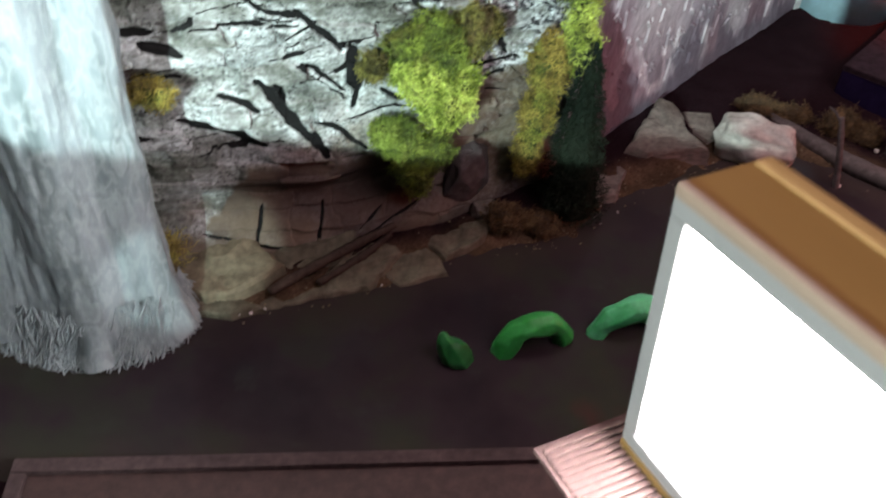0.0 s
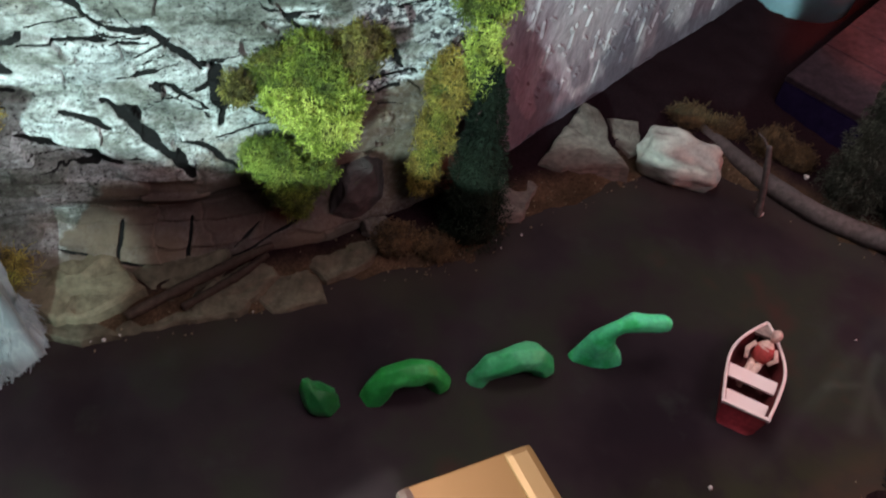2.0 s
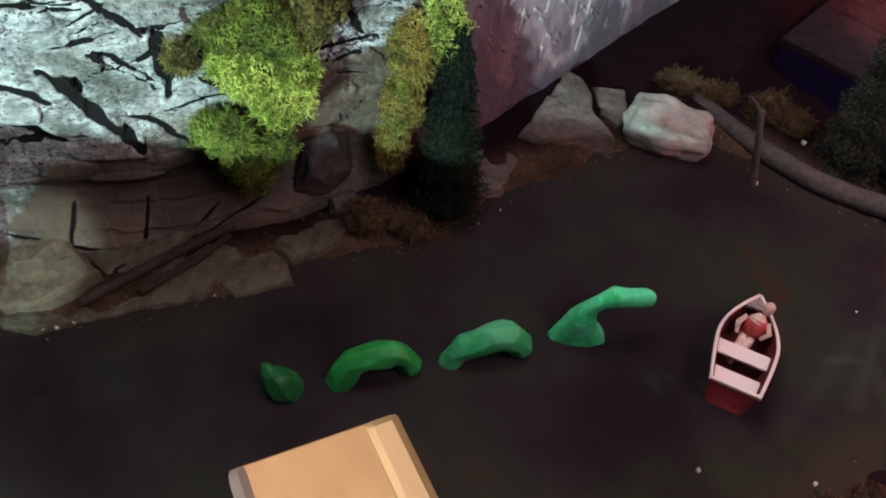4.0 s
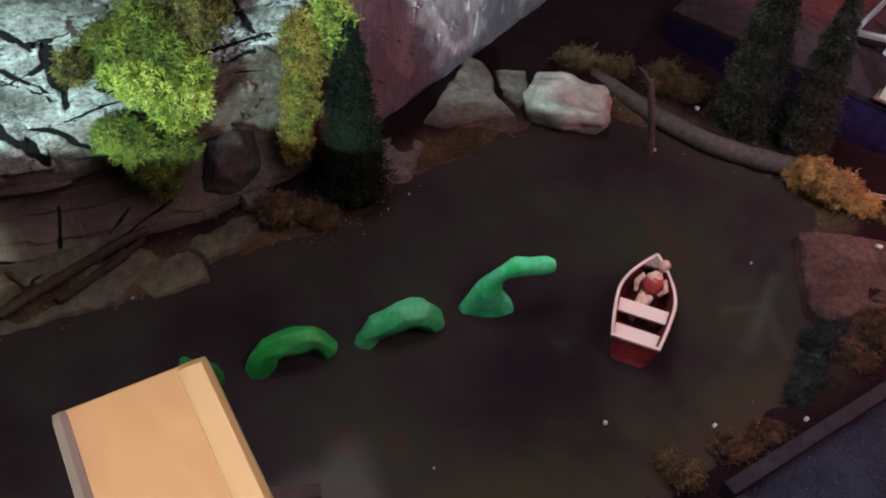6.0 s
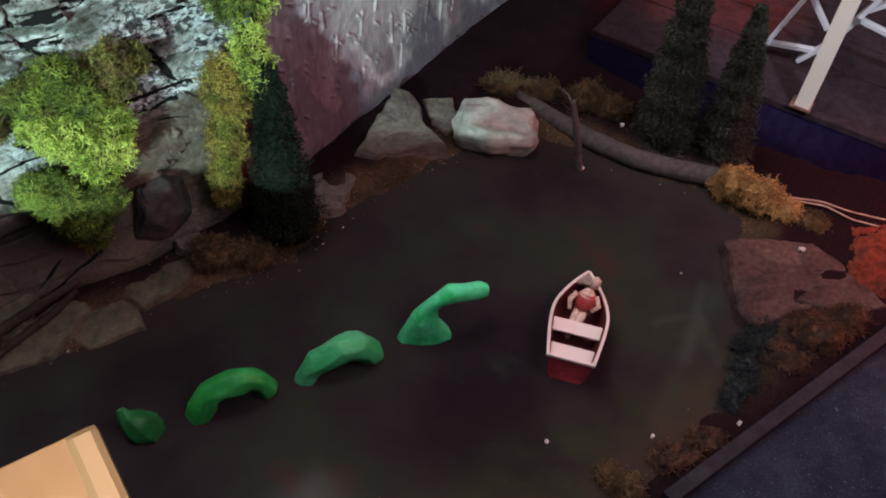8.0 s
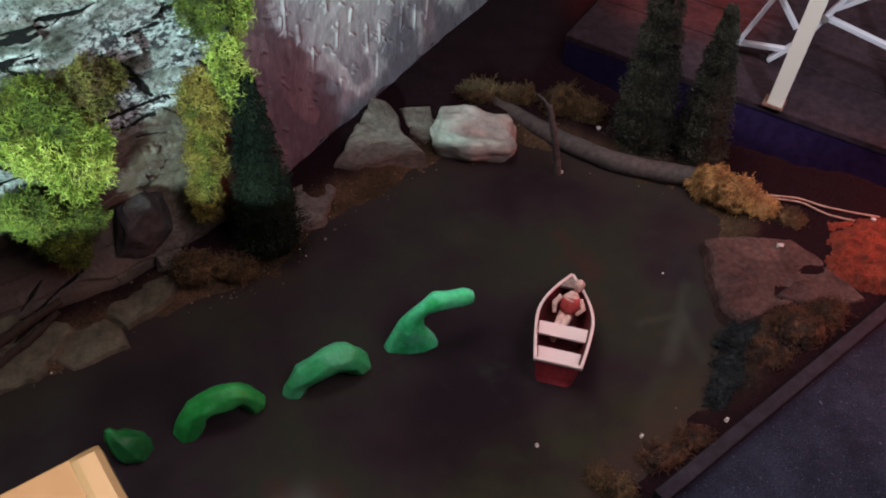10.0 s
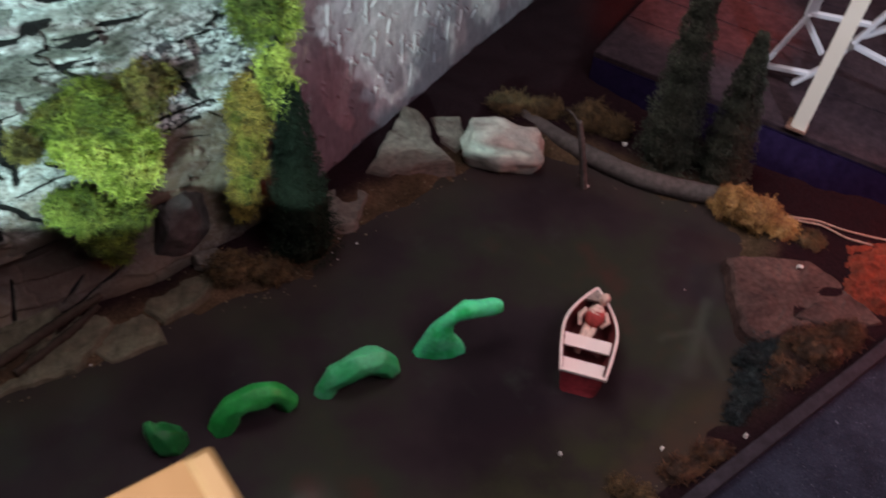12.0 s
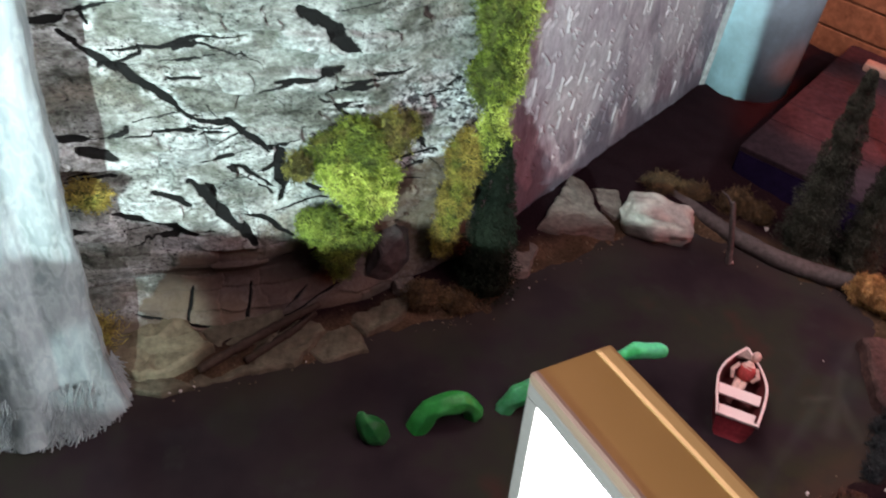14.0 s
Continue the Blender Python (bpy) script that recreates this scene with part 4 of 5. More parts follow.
# ---- conifers ----
def conifer(x, y, h, r, seed, label, lean=(0, 0), mat="needles"):
    rng = random.Random(seed)
    tree = thing("conifer_tree", label, "tree", pose(x, y, 0.004), "model conifers")
    v, f = tube([(0, 0, 0), (lean[0] * 0.5, lean[1] * 0.5, h * 0.5), (lean[0], lean[1], h)], (r * 0.12, r * 0.08, r * 0.02), 8)
    part("trunk", raw_mesh("trunk", v, f, "bark"), "bark", tree)
    verts, faces = [], []
    n = int(13000 * (h / 0.15))
    for _ in range(n):
        k = rng.random() ** 1.25
        z = h * (0.03 + 0.97 * k)
        tier = 0.86 + 0.13 * math.sin(z / h * 46 + rng.random())
        rad = r * (1 - k) ** 0.75 * tier * (1 + 0.22 * noise.noise(Vector((math.cos(a := rng.uniform(0, 2 * math.pi)), math.sin(a), z * 60)) * 2.2)) + 0.0025
        q = rng.uniform(0.62, 1.0)
        cx, cy = lean[0] * z / h, lean[1] * z / h
        p = Vector((cx + math.cos(a) * rad * q, cy + math.sin(a) * rad * q, z))
        d = Vector((math.cos(a) + rng.gauss(0, 0.5), math.sin(a) + rng.gauss(0, 0.5), rng.gauss(-0.25, 0.45))).normalized() * rng.uniform(0.0014, 0.0030)
        s = d.cross(Vector((rng.gauss(0, 1), rng.gauss(0, 1), rng.gauss(0, 1)))).normalized() * 0.0005
        w = d.cross(s).normalized() * 0.0004
        i = len(verts)
        verts += [p - s, p + s, p + w, p + d]
        faces += [(i, i + 1, i + 3), (i + 1, i + 2, i + 3), (i + 2, i, i + 3)]
    crown = part("crown", raw_mesh("crown", verts, faces, mat, False), mat, tree)
    bm = bmesh.new()
    m = Matrix(((1, 0, lean[0] / h, lean[0] * 0.5), (0, 1, lean[1] / h, lean[1] * 0.5), (0, 0, 1, h * 0.5), (0, 0, 0, 1)))
    bmesh.ops.create_cone(bm, segments=18, radius1=r * 0.72, radius2=0.0005, depth=h * 0.94, cap_ends=True, matrix=m)
    bmesh.ops.subdivide_edges(bm, edges=bm.edges[:], cuts=3, use_grid_fill=True)
    for vv in bm.verts:
        vv.co += Vector((1, 1, 0)) * 0.003 * noise.noise(vv.co * 160)
    part("inner_foliage", mesh_of("inner_foliage", bm, mat, True), mat, crown)


conifer(0.145, 0.537, 0.138, 0.027, 31, "slim dark green model conifer against the mauve wall", (-0.004, 0.010))
conifer(0.446, 0.622, 0.185, 0.028, 32, "dark green model conifer in front of the deck", (-0.018, 0.0), "needles_dull")
conifer(0.487, 0.602, 0.140, 0.025, 33, "shorter dark green model conifer in front of the deck", (-0.014, 0.0), "needles_dull")


# ---- stones ----
def stone(name, label, mat, x, y, z, size, turn, seed, rough=0.22, flat=0.0, group="stones round the pond", tilt=(0, 0), facets=26):
    """An angular stone: the hull of jittered points, bevelled and roughened."""
    rng = random.Random(seed)
    bm = bmesh.new()
    for _ in range(facets):
        n = Vector((rng.gauss(0, 1), rng.gauss(0, 1), rng.gauss(0, 1))).normalized()
        n = n / max(abs(n.x), abs(n.y), abs(n.z)) ** (0.55 + flat)
        bm.verts.new(n * rng.uniform(1 - rough, 1.0))
    bmesh.ops.convex_hull(bm, input=bm.verts[:])
    for v in [v for v in bm.verts if not v.link_faces]:
        bm.verts.remove(v)
    bmesh.ops.bevel(bm, geom=bm.edges[:], offset=0.07, segments=2, affect="EDGES", profile=0.6)
    bmesh.ops.triangulate(bm, faces=bm.faces[:])
    bmesh.ops.subdivide_edges(bm, edges=[e for e in bm.edges if e.calc_length() > 0.25], cuts=2, use_grid_fill=True)
    for v in bm.verts:
        v.co += v.co.normalized() * 0.09 * noise.noise(v.co * 3.0 + Vector((seed, 0, 0))) + v.co.normalized() * 0.04 * noise.noise(v.co * 9.0)
    bmesh.ops.scale(bm, vec=size, verts=bm.verts[:])
    ob = new(name, mesh_of(name, bm, mat))
    ob.matrix_world = pose(x, y, z, tilt[0], tilt[1], turn)
    return tagged(ob, label, "stone", group)



def boulder():
    bm = bmesh.new()
    bmesh.ops.create_icosphere(bm, subdivisions=5, radius=1.0)
    for v in bm.verts:
        n = v.co.normalized()
        k = 1 / max(abs(n.x), abs(n.y), abs(n.z)) ** 0.34
        band = n.z * 5.5 + 0.8 * noise.noise(n * 2.0)
        edge = abs(band - round(band))
        r = k * (0.90 + 0.20 * noise.noise(n * 1.6 + Vector((3, 1, 5))) + 0.035 * noise.noise(n * 4.2) + 0.022 * noise.noise(n * 10) + 0.014 * noise.noise(n * 28) - 0.012 * max(0, 1 - edge / 0.10) * (0.5 + noise.noise(n * 3)))
        v.co = Vector((n.x * 0.037, n.y * 0.023, n.z * 0.0225)) * r
    ob = new("boulder", mesh_of("boulder", bm, "boulder", True))
    ob.matrix_world = pose(0.306, 0.632, 0.014, 4, 4, -10)
    tagged(ob, "pale rounded quartz boulder at the water's edge", "stone", "stones round the pond")


boulder()
def plate(name, label, mat, pts, z0, z1, seed, group="flat stones round the pond", tilt=0.0):
    """A flat broken stone with the given outline; tilt: rise of its top along y, per metre."""
    rng = random.Random(seed)
    cx, cy = sum(q[0] for q in pts) / len(pts), sum(q[1] for q in pts) / len(pts)
    rim = []
    for a, b in zip(pts, pts[1:] + pts[:1]):
        n = max(2, int(math.dist(a, b) / 0.005))
        for k in range(n):
            w = 0.0012 if k else 0.0
            rim.append((a[0] + (b[0] - a[0]) * k / n - cx + rng.uniform(-w, w), a[1] + (b[1] - a[1]) * k / n - cy + rng.uniform(-w, w)))
    bm = bmesh.new()
    rows = []
    for s, z in ((1.07, z0), (1.04, z0 + 0.35 * (z1 - z0)), (1.01, z1 - 0.0028), (0.965, z1 - 0.0008), (0.90, z1), (0.7, z1), (0.45, z1), (0.2, z1)):
        rows.append([bm.verts.new((x * s, y * s, z + (tilt * y if z > z0 else 0) + (0.0026 * noise.noise(Vector((x * s, y * s, seed * 0.1)) * 70) + 0.0010 * noise.noise(Vector((x * s, y * s, seed * 0.2)) * 240) if s < 1 else 0))) for x, y in rim])
    m = len(rim)
    for r0, r1 in zip(rows, rows[1:]):
        for k in range(m):
            bm.faces.new((r0[k], r0[(k + 1) % m], r1[(k + 1) % m], r1[k]))
    bm.faces.new(rows[-1])
    bm.faces.new(rows[0][::-1])
    bmesh.ops.recalc_face_normals(bm, faces=bm.faces[:])
    ob = new(name, mesh_of(name, bm, mat))
    ob.matrix_world = pose(cx, cy, 0)
    return tagged(ob, label, "stone", group)


plate("slate_slab", "flat brown grey slate leaning against the wall", "slate", [(0.195, 0.608), (0.212, 0.641), (0.230, 0.676), (0.241, 0.671), (0.248, 0.658), (0.250, 0.638), (0.265, 0.614), (0.248, 0.614), (0.235, 0.611), (0.213, 0.604)], 0.0, 0.018, 42, tilt=0.12)
plate("slate_slab", "small grey slate wedged behind the boulder", "slate", [(0.252, 0.674), (0.278, 0.674), (0.278, 0.640), (0.268, 0.633), (0.257, 0.642)], 0.0, 0.012, 43)
plate("slate_slab", "dark broken slate lying on the shore", "slate", [(0.162, 0.589), (0.174, 0.598), (0.195, 0.588), (0.190, 0.576), (0.183, 0.556), (0.163, 0.549)], -0.002, 0.009, 44)
plate("shore_stone", "yellowish flat stone beside the waterfall", "shore", [(-0.134, 0.426), (-0.120, 0.450), (-0.079, 0.460), (-0.054, 0.441), (-0.077, 0.420), (-0.099, 0.412)], -0.004, 0.018, 46, tilt=0.25)
plate("shore_stone", "long brown flat stone at the waterline", "dark_slate", [(-0.085, 0.423), (-0.052, 0.437), (-0.004, 0.471), (0.013, 0.484), (0.023, 0.470), (0.003, 0.439), (-0.026, 0.430), (-0.065, 0.411)], -0.004, 0.006, 47, tilt=0.15)
plate("shore_stone", "brown wedge stone under the cliff", "dark_slate", [(-0.075, 0.461), (-0.010, 0.478), (-0.012, 0.456), (-0.053, 0.444)], -0.004, 0.014, 48, tilt=0.3)
plate("shore_stone", "dark brown flat stone at the waterline", "dark_slate", [(0.003, 0.474), (0.034, 0.487), (0.048, 0.476), (0.056, 0.459), (0.024, 0.445), (0.012, 0.452)], -0.004, 0.0045, 49, tilt=0.1)
plate("shore_stone", "grey slab under the cliff", "dark_slate", [(0.034, 0.484), (0.074, 0.507), (0.089, 0.511), (0.076, 0.489), (0.054, 0.474)], -0.004, 0.009, 50, tilt=0.2)
plate("shore_stone", "low brown shore rock on the water", "dark_slate", [(-0.110, 0.412), (-0.080, 0.420), (-0.062, 0.412), (-0.082, 0.403), (-0.104, 0.404)], -0.004, 0.006, 51)
stone("shore_stone", "small brown grey stone", "slate", 0.080, 0.520, 0.012, (0.011, 0.010, 0.010), 0, 52, 0.2)
stone("shore_stone", "dark purple brown stone under the moss", "grey_stone", 0.066, 0.528, 0.036, (0.027, 0.013, 0.028), 40, 55, 0.25, 0.15)
plate("red_rock_slab", "flat reddish stone slab on the bank", "red_rock", [(0.458, 0.508), (0.450, 0.476), (0.446, 0.442), (0.454, 0.430), (0.487, 0.441), (0.505, 0.445), (0.537, 0.441), (0.543, 0.467), (0.523, 0.502), (0.485, 0.508)], -0.004, 0.0115, 57, tilt=0.02)
plate("red_rock_slab", "smaller brown stone slab by the kerb", "red_rock", [(0.486, 0.449), (0.505, 0.460), (0.540, 0.468), (0.549, 0.440), (0.517, 0.433)], 0.0, 0.0132, 58)


def pebbles():
    rng = random.Random(4)
    verts, faces = [], []
    done = 0
    while done < 300:
        x, y = rng.uniform(-0.14, 0.55), rng.uniform(0.33, 0.70)
        d = float(pond_distance(np.array([x]), np.array([y]))[0])
        if not -0.012 < d < 0.03 or (x > 0.38 and rng.random() < 0.8):
            continue
        done += 1
        r = rng.uniform(0.0004, 0.0012)
        z = 0.001 if d < 0 else 0.010 * min(d / 0.03, 1) + 0.001
        v = [Vector(p) * r * rng.uniform(0.7, 1.2) + Vector((x, y, z)) for p in ((1, 0, 0), (-1, 0, 0), (0, 1, 0), (0, -1, 0), (0, 0, 1), (0, 0, -1))]
        i = len(verts)
        verts += v
        faces += [(i + a, i + b, i + c) for a, b, c in ((0, 2, 4), (2, 1, 4), (1, 3, 4), (3, 0, 4), (2, 0, 5), (1, 2, 5), (3, 1, 5), (0, 3, 5))]
    tagged(new("shore_gravel", raw_mesh("shore_gravel", verts, faces, "shore", False)), "fine brown gravel along the pond shore", "gravel", kind="stuff")


pebbles()


def chip(x, y, z, r, seed, label="tiny white fleck by the pond, for chips and glints"):
    rng = random.Random(seed)
    bm = bmesh.new()
    bmesh.ops.create_icosphere(bm, subdivisions=1, radius=r)
    for v in bm.verts:
        v.co *= rng.uniform(0.7, 1.3)
    ob = new("chip_or_glint", mesh_of("chip_or_glint", bm, "chip"))
    ob.matrix_world = pose(x, y, z)
    tagged(ob, label, "stone chip", "white stone chips")


for k, (x, y, z, r) in enumerate([(0.231, 0.438, 0.001, 0.0016), (0.298, 0.361, 0.001, 0.0016), (0.361, 0.357, 0.006, 0.0014), (0.409, 0.353, 0.022, 0.0016),
                                  (0.508, 0.493, 0.014, 0.0024), (0.412, 0.636, 0.012, 0.0022), (0.592, 0.512, 0.014, 0.0022), (0.471, 0.601, 0.006, 0.0012), (0.372, 0.5975, 0.0015, 0.0016),
                                  (0.1706, 0.5444, 0.004, 0.0007), (0.1836, 0.540, 0.003, 0.0009), (0.1654, 0.5316, 0.003, 0.0008), (0.1691, 0.5259, 0.002, 0.0006), (0.4196, 0.4864, 0.001, 0.0008),
                                  # the three at negative x are resin glints put in as white flecks
                                  (-0.0779, 0.4065, 0.003, 0.0012), (-0.0705, 0.4081, 0.003, 0.0014), (-0.0625, 0.4129, 0.003, 0.0010), (0.0114, 0.4436, 0.002, 0.0009), (0.1966, 0.3312, 0.001, 0.0008)]):
    chip(x, y, z, r, 60 + k)


# ---- lake serpent ----
def serpent_piece(name, label, points, radii, mat):
    n = 11
    p = np.array(points, float)
    s = np.linspace(0, 1, len(p))
    u = np.linspace(0, 1, n)

    def curve(col):
        c = np.polyfit(s, col, min(len(p) - 1, 4))
        return np.polyval(c, u)

    pts = np.stack([curve(p[:, 0]), curve(p[:, 1]), curve(p[:, 2])], -1)
    rng = random.Random(len(label))
    rad = np.interp(u, s, radii) * [rng.uniform(0.93, 1.07) for _ in u]
    rad[-1] *= 0.8
    v, f = tube(pts.tolist(), rad.tolist(), 7)
    # knife-cut facets, softened
    v = [q + Vector((noise.noise(q * 90), noise.noise(q * 90 + Vector((9, 0, 0))), noise.noise(q * 90 + Vector((0, 9, 0))))) * 0.0034 for q in v]
    ob = tagged(new(name, raw_mesh(name, v, f, mat)), label, "serpent model", "pieces of the lake serpent")
    soften(ob)
    return ob


def soften(ob):
    cut = ob.modifiers.new("soft_cuts", "BEVEL")
    cut.width, cut.segments, cut.limit_method = 0.0015, 3, "NONE"


# greens darken from neck to tail, painting in the weaker light on the left
serpent_piece("serpent_tail", "dark green tail tip of a toy lake serpent", [(0.067, 0.385, -0.006), (0.063, 0.385, 0.005), (0.058, 0.386, 0.013), (0.053, 0.387, 0.020)], (0.0098, 0.0100, 0.0078, 0.0035), "serpent_deep_shade")
serpent_piece("serpent_hump", "dark green arched hump of a toy lake serpent", [(0.094, 0.394, -0.014), (0.099, 0.397, 0.011), (0.114, 0.402, 0.0195), (0.128, 0.407, 0.013), (0.133, 0.409, -0.004)], (0.0085, 0.0085, 0.0088, 0.0086, 0.0072), "serpent_shade")
serpent_piece("serpent_hump", "green arched hump of a toy lake serpent", [(0.155, 0.415, -0.012), (0.162, 0.418, 0.009), (0.178, 0.423, 0.0172), (0.192, 0.428, 0.0135), (0.200, 0.431, -0.004)], (0.0068, 0.0082, 0.0092, 0.0094, 0.0072), "serpent_half_lit")


def toy_serpent():
    pts = [(0.233, 0.443, -0.004), (0.2325, 0.443, 0.008), (0.232, 0.443, 0.020), (0.2345, 0.4435, 0.029), (0.239, 0.4445, 0.036), (0.247, 0.446, 0.039), (0.257, 0.448, 0.0385), (0.266, 0.4495, 0.037), (0.271, 0.4505, 0.036)]
    rad = (0.0200, 0.0150, 0.0086, 0.0060, 0.0058, 0.0066, 0.0068, 0.0062, 0.0044)
    v, f = tube(pts, rad, 9)
    v = [q + Vector((noise.noise(q * 90), noise.noise(q * 90 + Vector((9, 0, 0))), noise.noise(q * 90 + Vector((0, 9, 0))))) * 0.0026 for q in v]
    v = [Vector((p.x, 0.443 + (p.y - 0.443) * (0.42 if p.z < 0.018 else 0.9), p.z)) for p in v]
    ob = tagged(new("toy_serpent", raw_mesh("toy_serpent", v, f, "serpent")), "lit green neck and head of a toy lake serpent", "serpent model", "pieces of the lake serpent")
    soften(ob)


toy_serpent()


# ---- rowing boat ----
def boat():
    bow, stern = Vector((0.3468, 0.4762, 0)), Vector((0.3185, 0.4045, 0))
    ax = (bow - stern)
    L = ax.length
    rz = math.degrees(math.atan2(ax.y, ax.x)) - 90
    b = thing("rowing_boat", "small red rowing boat with white rim and thwarts on the pond", "boat", pose(stern.x - 0.0007, stern.y - 0.0015, 0.0, 0, 0, rz))

    def half(k, level):
        """Half width at k along the boat; level 0 keel, 1 rim."""
        w = 0.0142 * (1 + 0.28 * math.sin(math.pi * min(k / 0.8, 1.0) * 0.75)) * (1 - max(0, (k - 0.42) / 0.58) ** 2.1)
        return max(w * (0.66 + 0.34 * level), 0.0004)

    def shell(inset, z0, z1, n=22, m=6):
        verts, faces = [], []
        for i in range(n):
            k = i / (n - 1)
            rise = -0.002 * k ** 2
            for j in range(2 * m + 1):
                s = (j - m) / m
                lev = abs(s)
                w = max(half(k, lev) - inset, 0.0002) * (1 if s >= 0 else -1) * min(1, abs(s) * 2.4)
                z = z0 + (z1 + rise - z0) * max(0, (abs(s) - 0.35) / 0.65) ** 1.1
                verts.append((w, k * (L - inset * 2) + inset, z))
        for i in range(n - 1):
            for j in range(2 * m):
                a = i * (2 * m + 1) + j
                faces.append((a, a + 1, a + 2 * m + 2, a + 2 * m + 1))
        faces.append(tuple(range(2 * m + 1)))
        return verts, faces

    v, f = shell(0, -0.0005, 0.0220)
    part("hull", raw_mesh("hull", v, f, "boat_red"), "boat_red", b, "dark red painted hull")
    v, f = shell(0.0014, 0.0035, 0.0220)
    part("inner_shell", raw_mesh("inner_shell", v, f, "boat_floor"), "boat_floor", b, "dark brown inside")
    for s in (-1, 1):
        pts = [(s * half(k, 1), k * L, 0.0225 - 0.002 * k ** 2) for k in np.linspace(0, 1, 18)]
        v, f = tube(pts, [0.0011] * 18, 8)
        part("gunwale", raw_mesh("gunwale", v, f, "boat_white"), "boat_white", b, "white rim")
    w = half(0, 1)
    part("transom_rim", box(bmesh.new(), (2 * w + 0.0022, 0.0022, 0.0024), pose(0, 0.0006, 0.0222), 0.0006), "boat_white", b)
    for k, d, z in ((0.10, 0.0105, 0.0165), (0.36, 0.0105, 0.0170)):
        ww = half(k, 0.8)
        part("thwart", box(bmesh.new(), (2 * ww - 0.001, d, 0.0016), pose(0, k * L + 0.002, z), 0.0004), "boat_white", b, "white seat board")
    bm = bmesh.new()
    pts = [(half(k, 1) * s, k * L) for s, ks in ((1, (0.84, 0.90, 0.96, 1.0)), (-1, (0.96, 0.90, 0.84))) for k in ks]
    top = [bm.verts.new((x, y, 0.0228 - 0.002 * (y / L) ** 2)) for x, y in pts]
    low = [bm.verts.new((x, y, 0.0205 - 0.002 * (y / L) ** 2)) for x, y in pts]
    bm.faces.new(top)
    bm.faces.new(low[::-1])
    for i in range(len(pts)):
        j = (i + 1) % len(pts)
        bm.faces.new((top[i], low[i], low[j], top[j]))
    part("bow_deck", bm, "grey_cap", b, "greyish bow board")
    m = pose(stern.x - 0.0007, stern.y - 0.0015, 0.0, 0, 0, rz)
    # seated figurine, one plain mesh
    verts, faces = [], []

    def add(points, radii, sides=10):
        vv, ff = tube(points, radii, sides)
        faces.extend(tuple(i + len(verts) for i in g) for g in ff)
        verts.extend(vv)

    y0 = 0.645 * L
    add([(0.001, y0, 0.012), (0.001, y0 + 0.001, 0.018), (0.002, y0 + 0.003, 0.025), (0.003, y0 + 0.006, 0.028)], (0.0050, 0.0060, 0.0058, 0.0022))
    add([(0.0042, y0 + 0.0075, 0.0275), (0.0048, y0 + 0.009, 0.030), (0.0053, y0 + 0.0105, 0.033), (0.0056, y0 + 0.0115, 0.0345)], (0.0020, 0.0034, 0.0034, 0.0012))
    add([(-0.002, y0 - 0.001, 0.014), (-0.003, y0 - 0.010, 0.016), (-0.005, y0 - 0.016, 0.013), (-0.006, y0 - 0.021, 0.009)], (0.0026, 0.0026, 0.0020, 0.0016))
    add([(0.003, y0 - 0.001, 0.014), (0.001, y0 - 0.010, 0.016), (-0.003, y0 - 0.017, 0.013), (-0.005, y0 - 0.023, 0.009)], (0.0026, 0.0026, 0.0020, 0.0016))
    add([(-0.005, y0 + 0.003, 0.0255), (-0.0085, y0 - 0.001, 0.022), (-0.0075, y0 - 0.007, 0.019)], (0.0018, 0.0018, 0.0014))
    add([(0.0075, y0 + 0.003, 0.0255), (0.0105, y0 - 0.002, 0.022), (0.0065, y0 - 0.0055, 0.019)], (0.0018, 0.0018, 0.0014))
    # painted red shirt of the toy
    shirt = len(faces)
    add([(0.0012, y0 + 0.0, 0.0165), (0.0016, y0 + 0.001, 0.0195), (0.002, y0 + 0.0024, 0.0235), (0.0022, y0 + 0.0036, 0.0262)], (0.0062, 0.0068, 0.0068, 0.0050), 12)
    me = raw_mesh("figurine", verts, faces, "figure")
    M["red_paint"] = plain("red_toy_paint", (0.40, 0.05, 0.05), (0.52, 0.085, 0.08), 300, 0.55)
    me.materials.append(M["red_paint"])
    me.polygons.foreach_set("material_index", [int(k >= shirt) for k in range(len(faces))])
    fig = new("figurine", me)
    fig.matrix_world = m
    tagged(fig, "tiny pinkish painted figurine in red seated in the rowing boat", "figurine")


boat()


# ---- driftwood log, twig, wires ----
def curve_thing(name, label, category, points, radii, mat, sides=10, wobble=0.0, seed=0, group=""):
    n = 30
    p = np.array(points, float)
    s = np.r_[0, np.cumsum(np.linalg.norm(np.diff(p, axis=0), axis=1))]
    u = np.linspace(0, s[-1], n)
    pts = np.stack([np.interp(u, s, p[:, c]) for c in range(3)], -1)
    for _ in range(3):
        pts[1:-1] = (pts[:-2] + 2 * pts[1:-1] + pts[2:]) / 4
    rad = np.interp(u, s, radii)
    rng = np.random.RandomState(seed)
    rad = rad * (1 + wobble * rng.uniform(-1, 1, n))
    v, f = tube(pts.tolist(), rad.tolist(), sides)
    return tagged(new(name, raw_mesh(name, v, f, mat)), label, category, group)


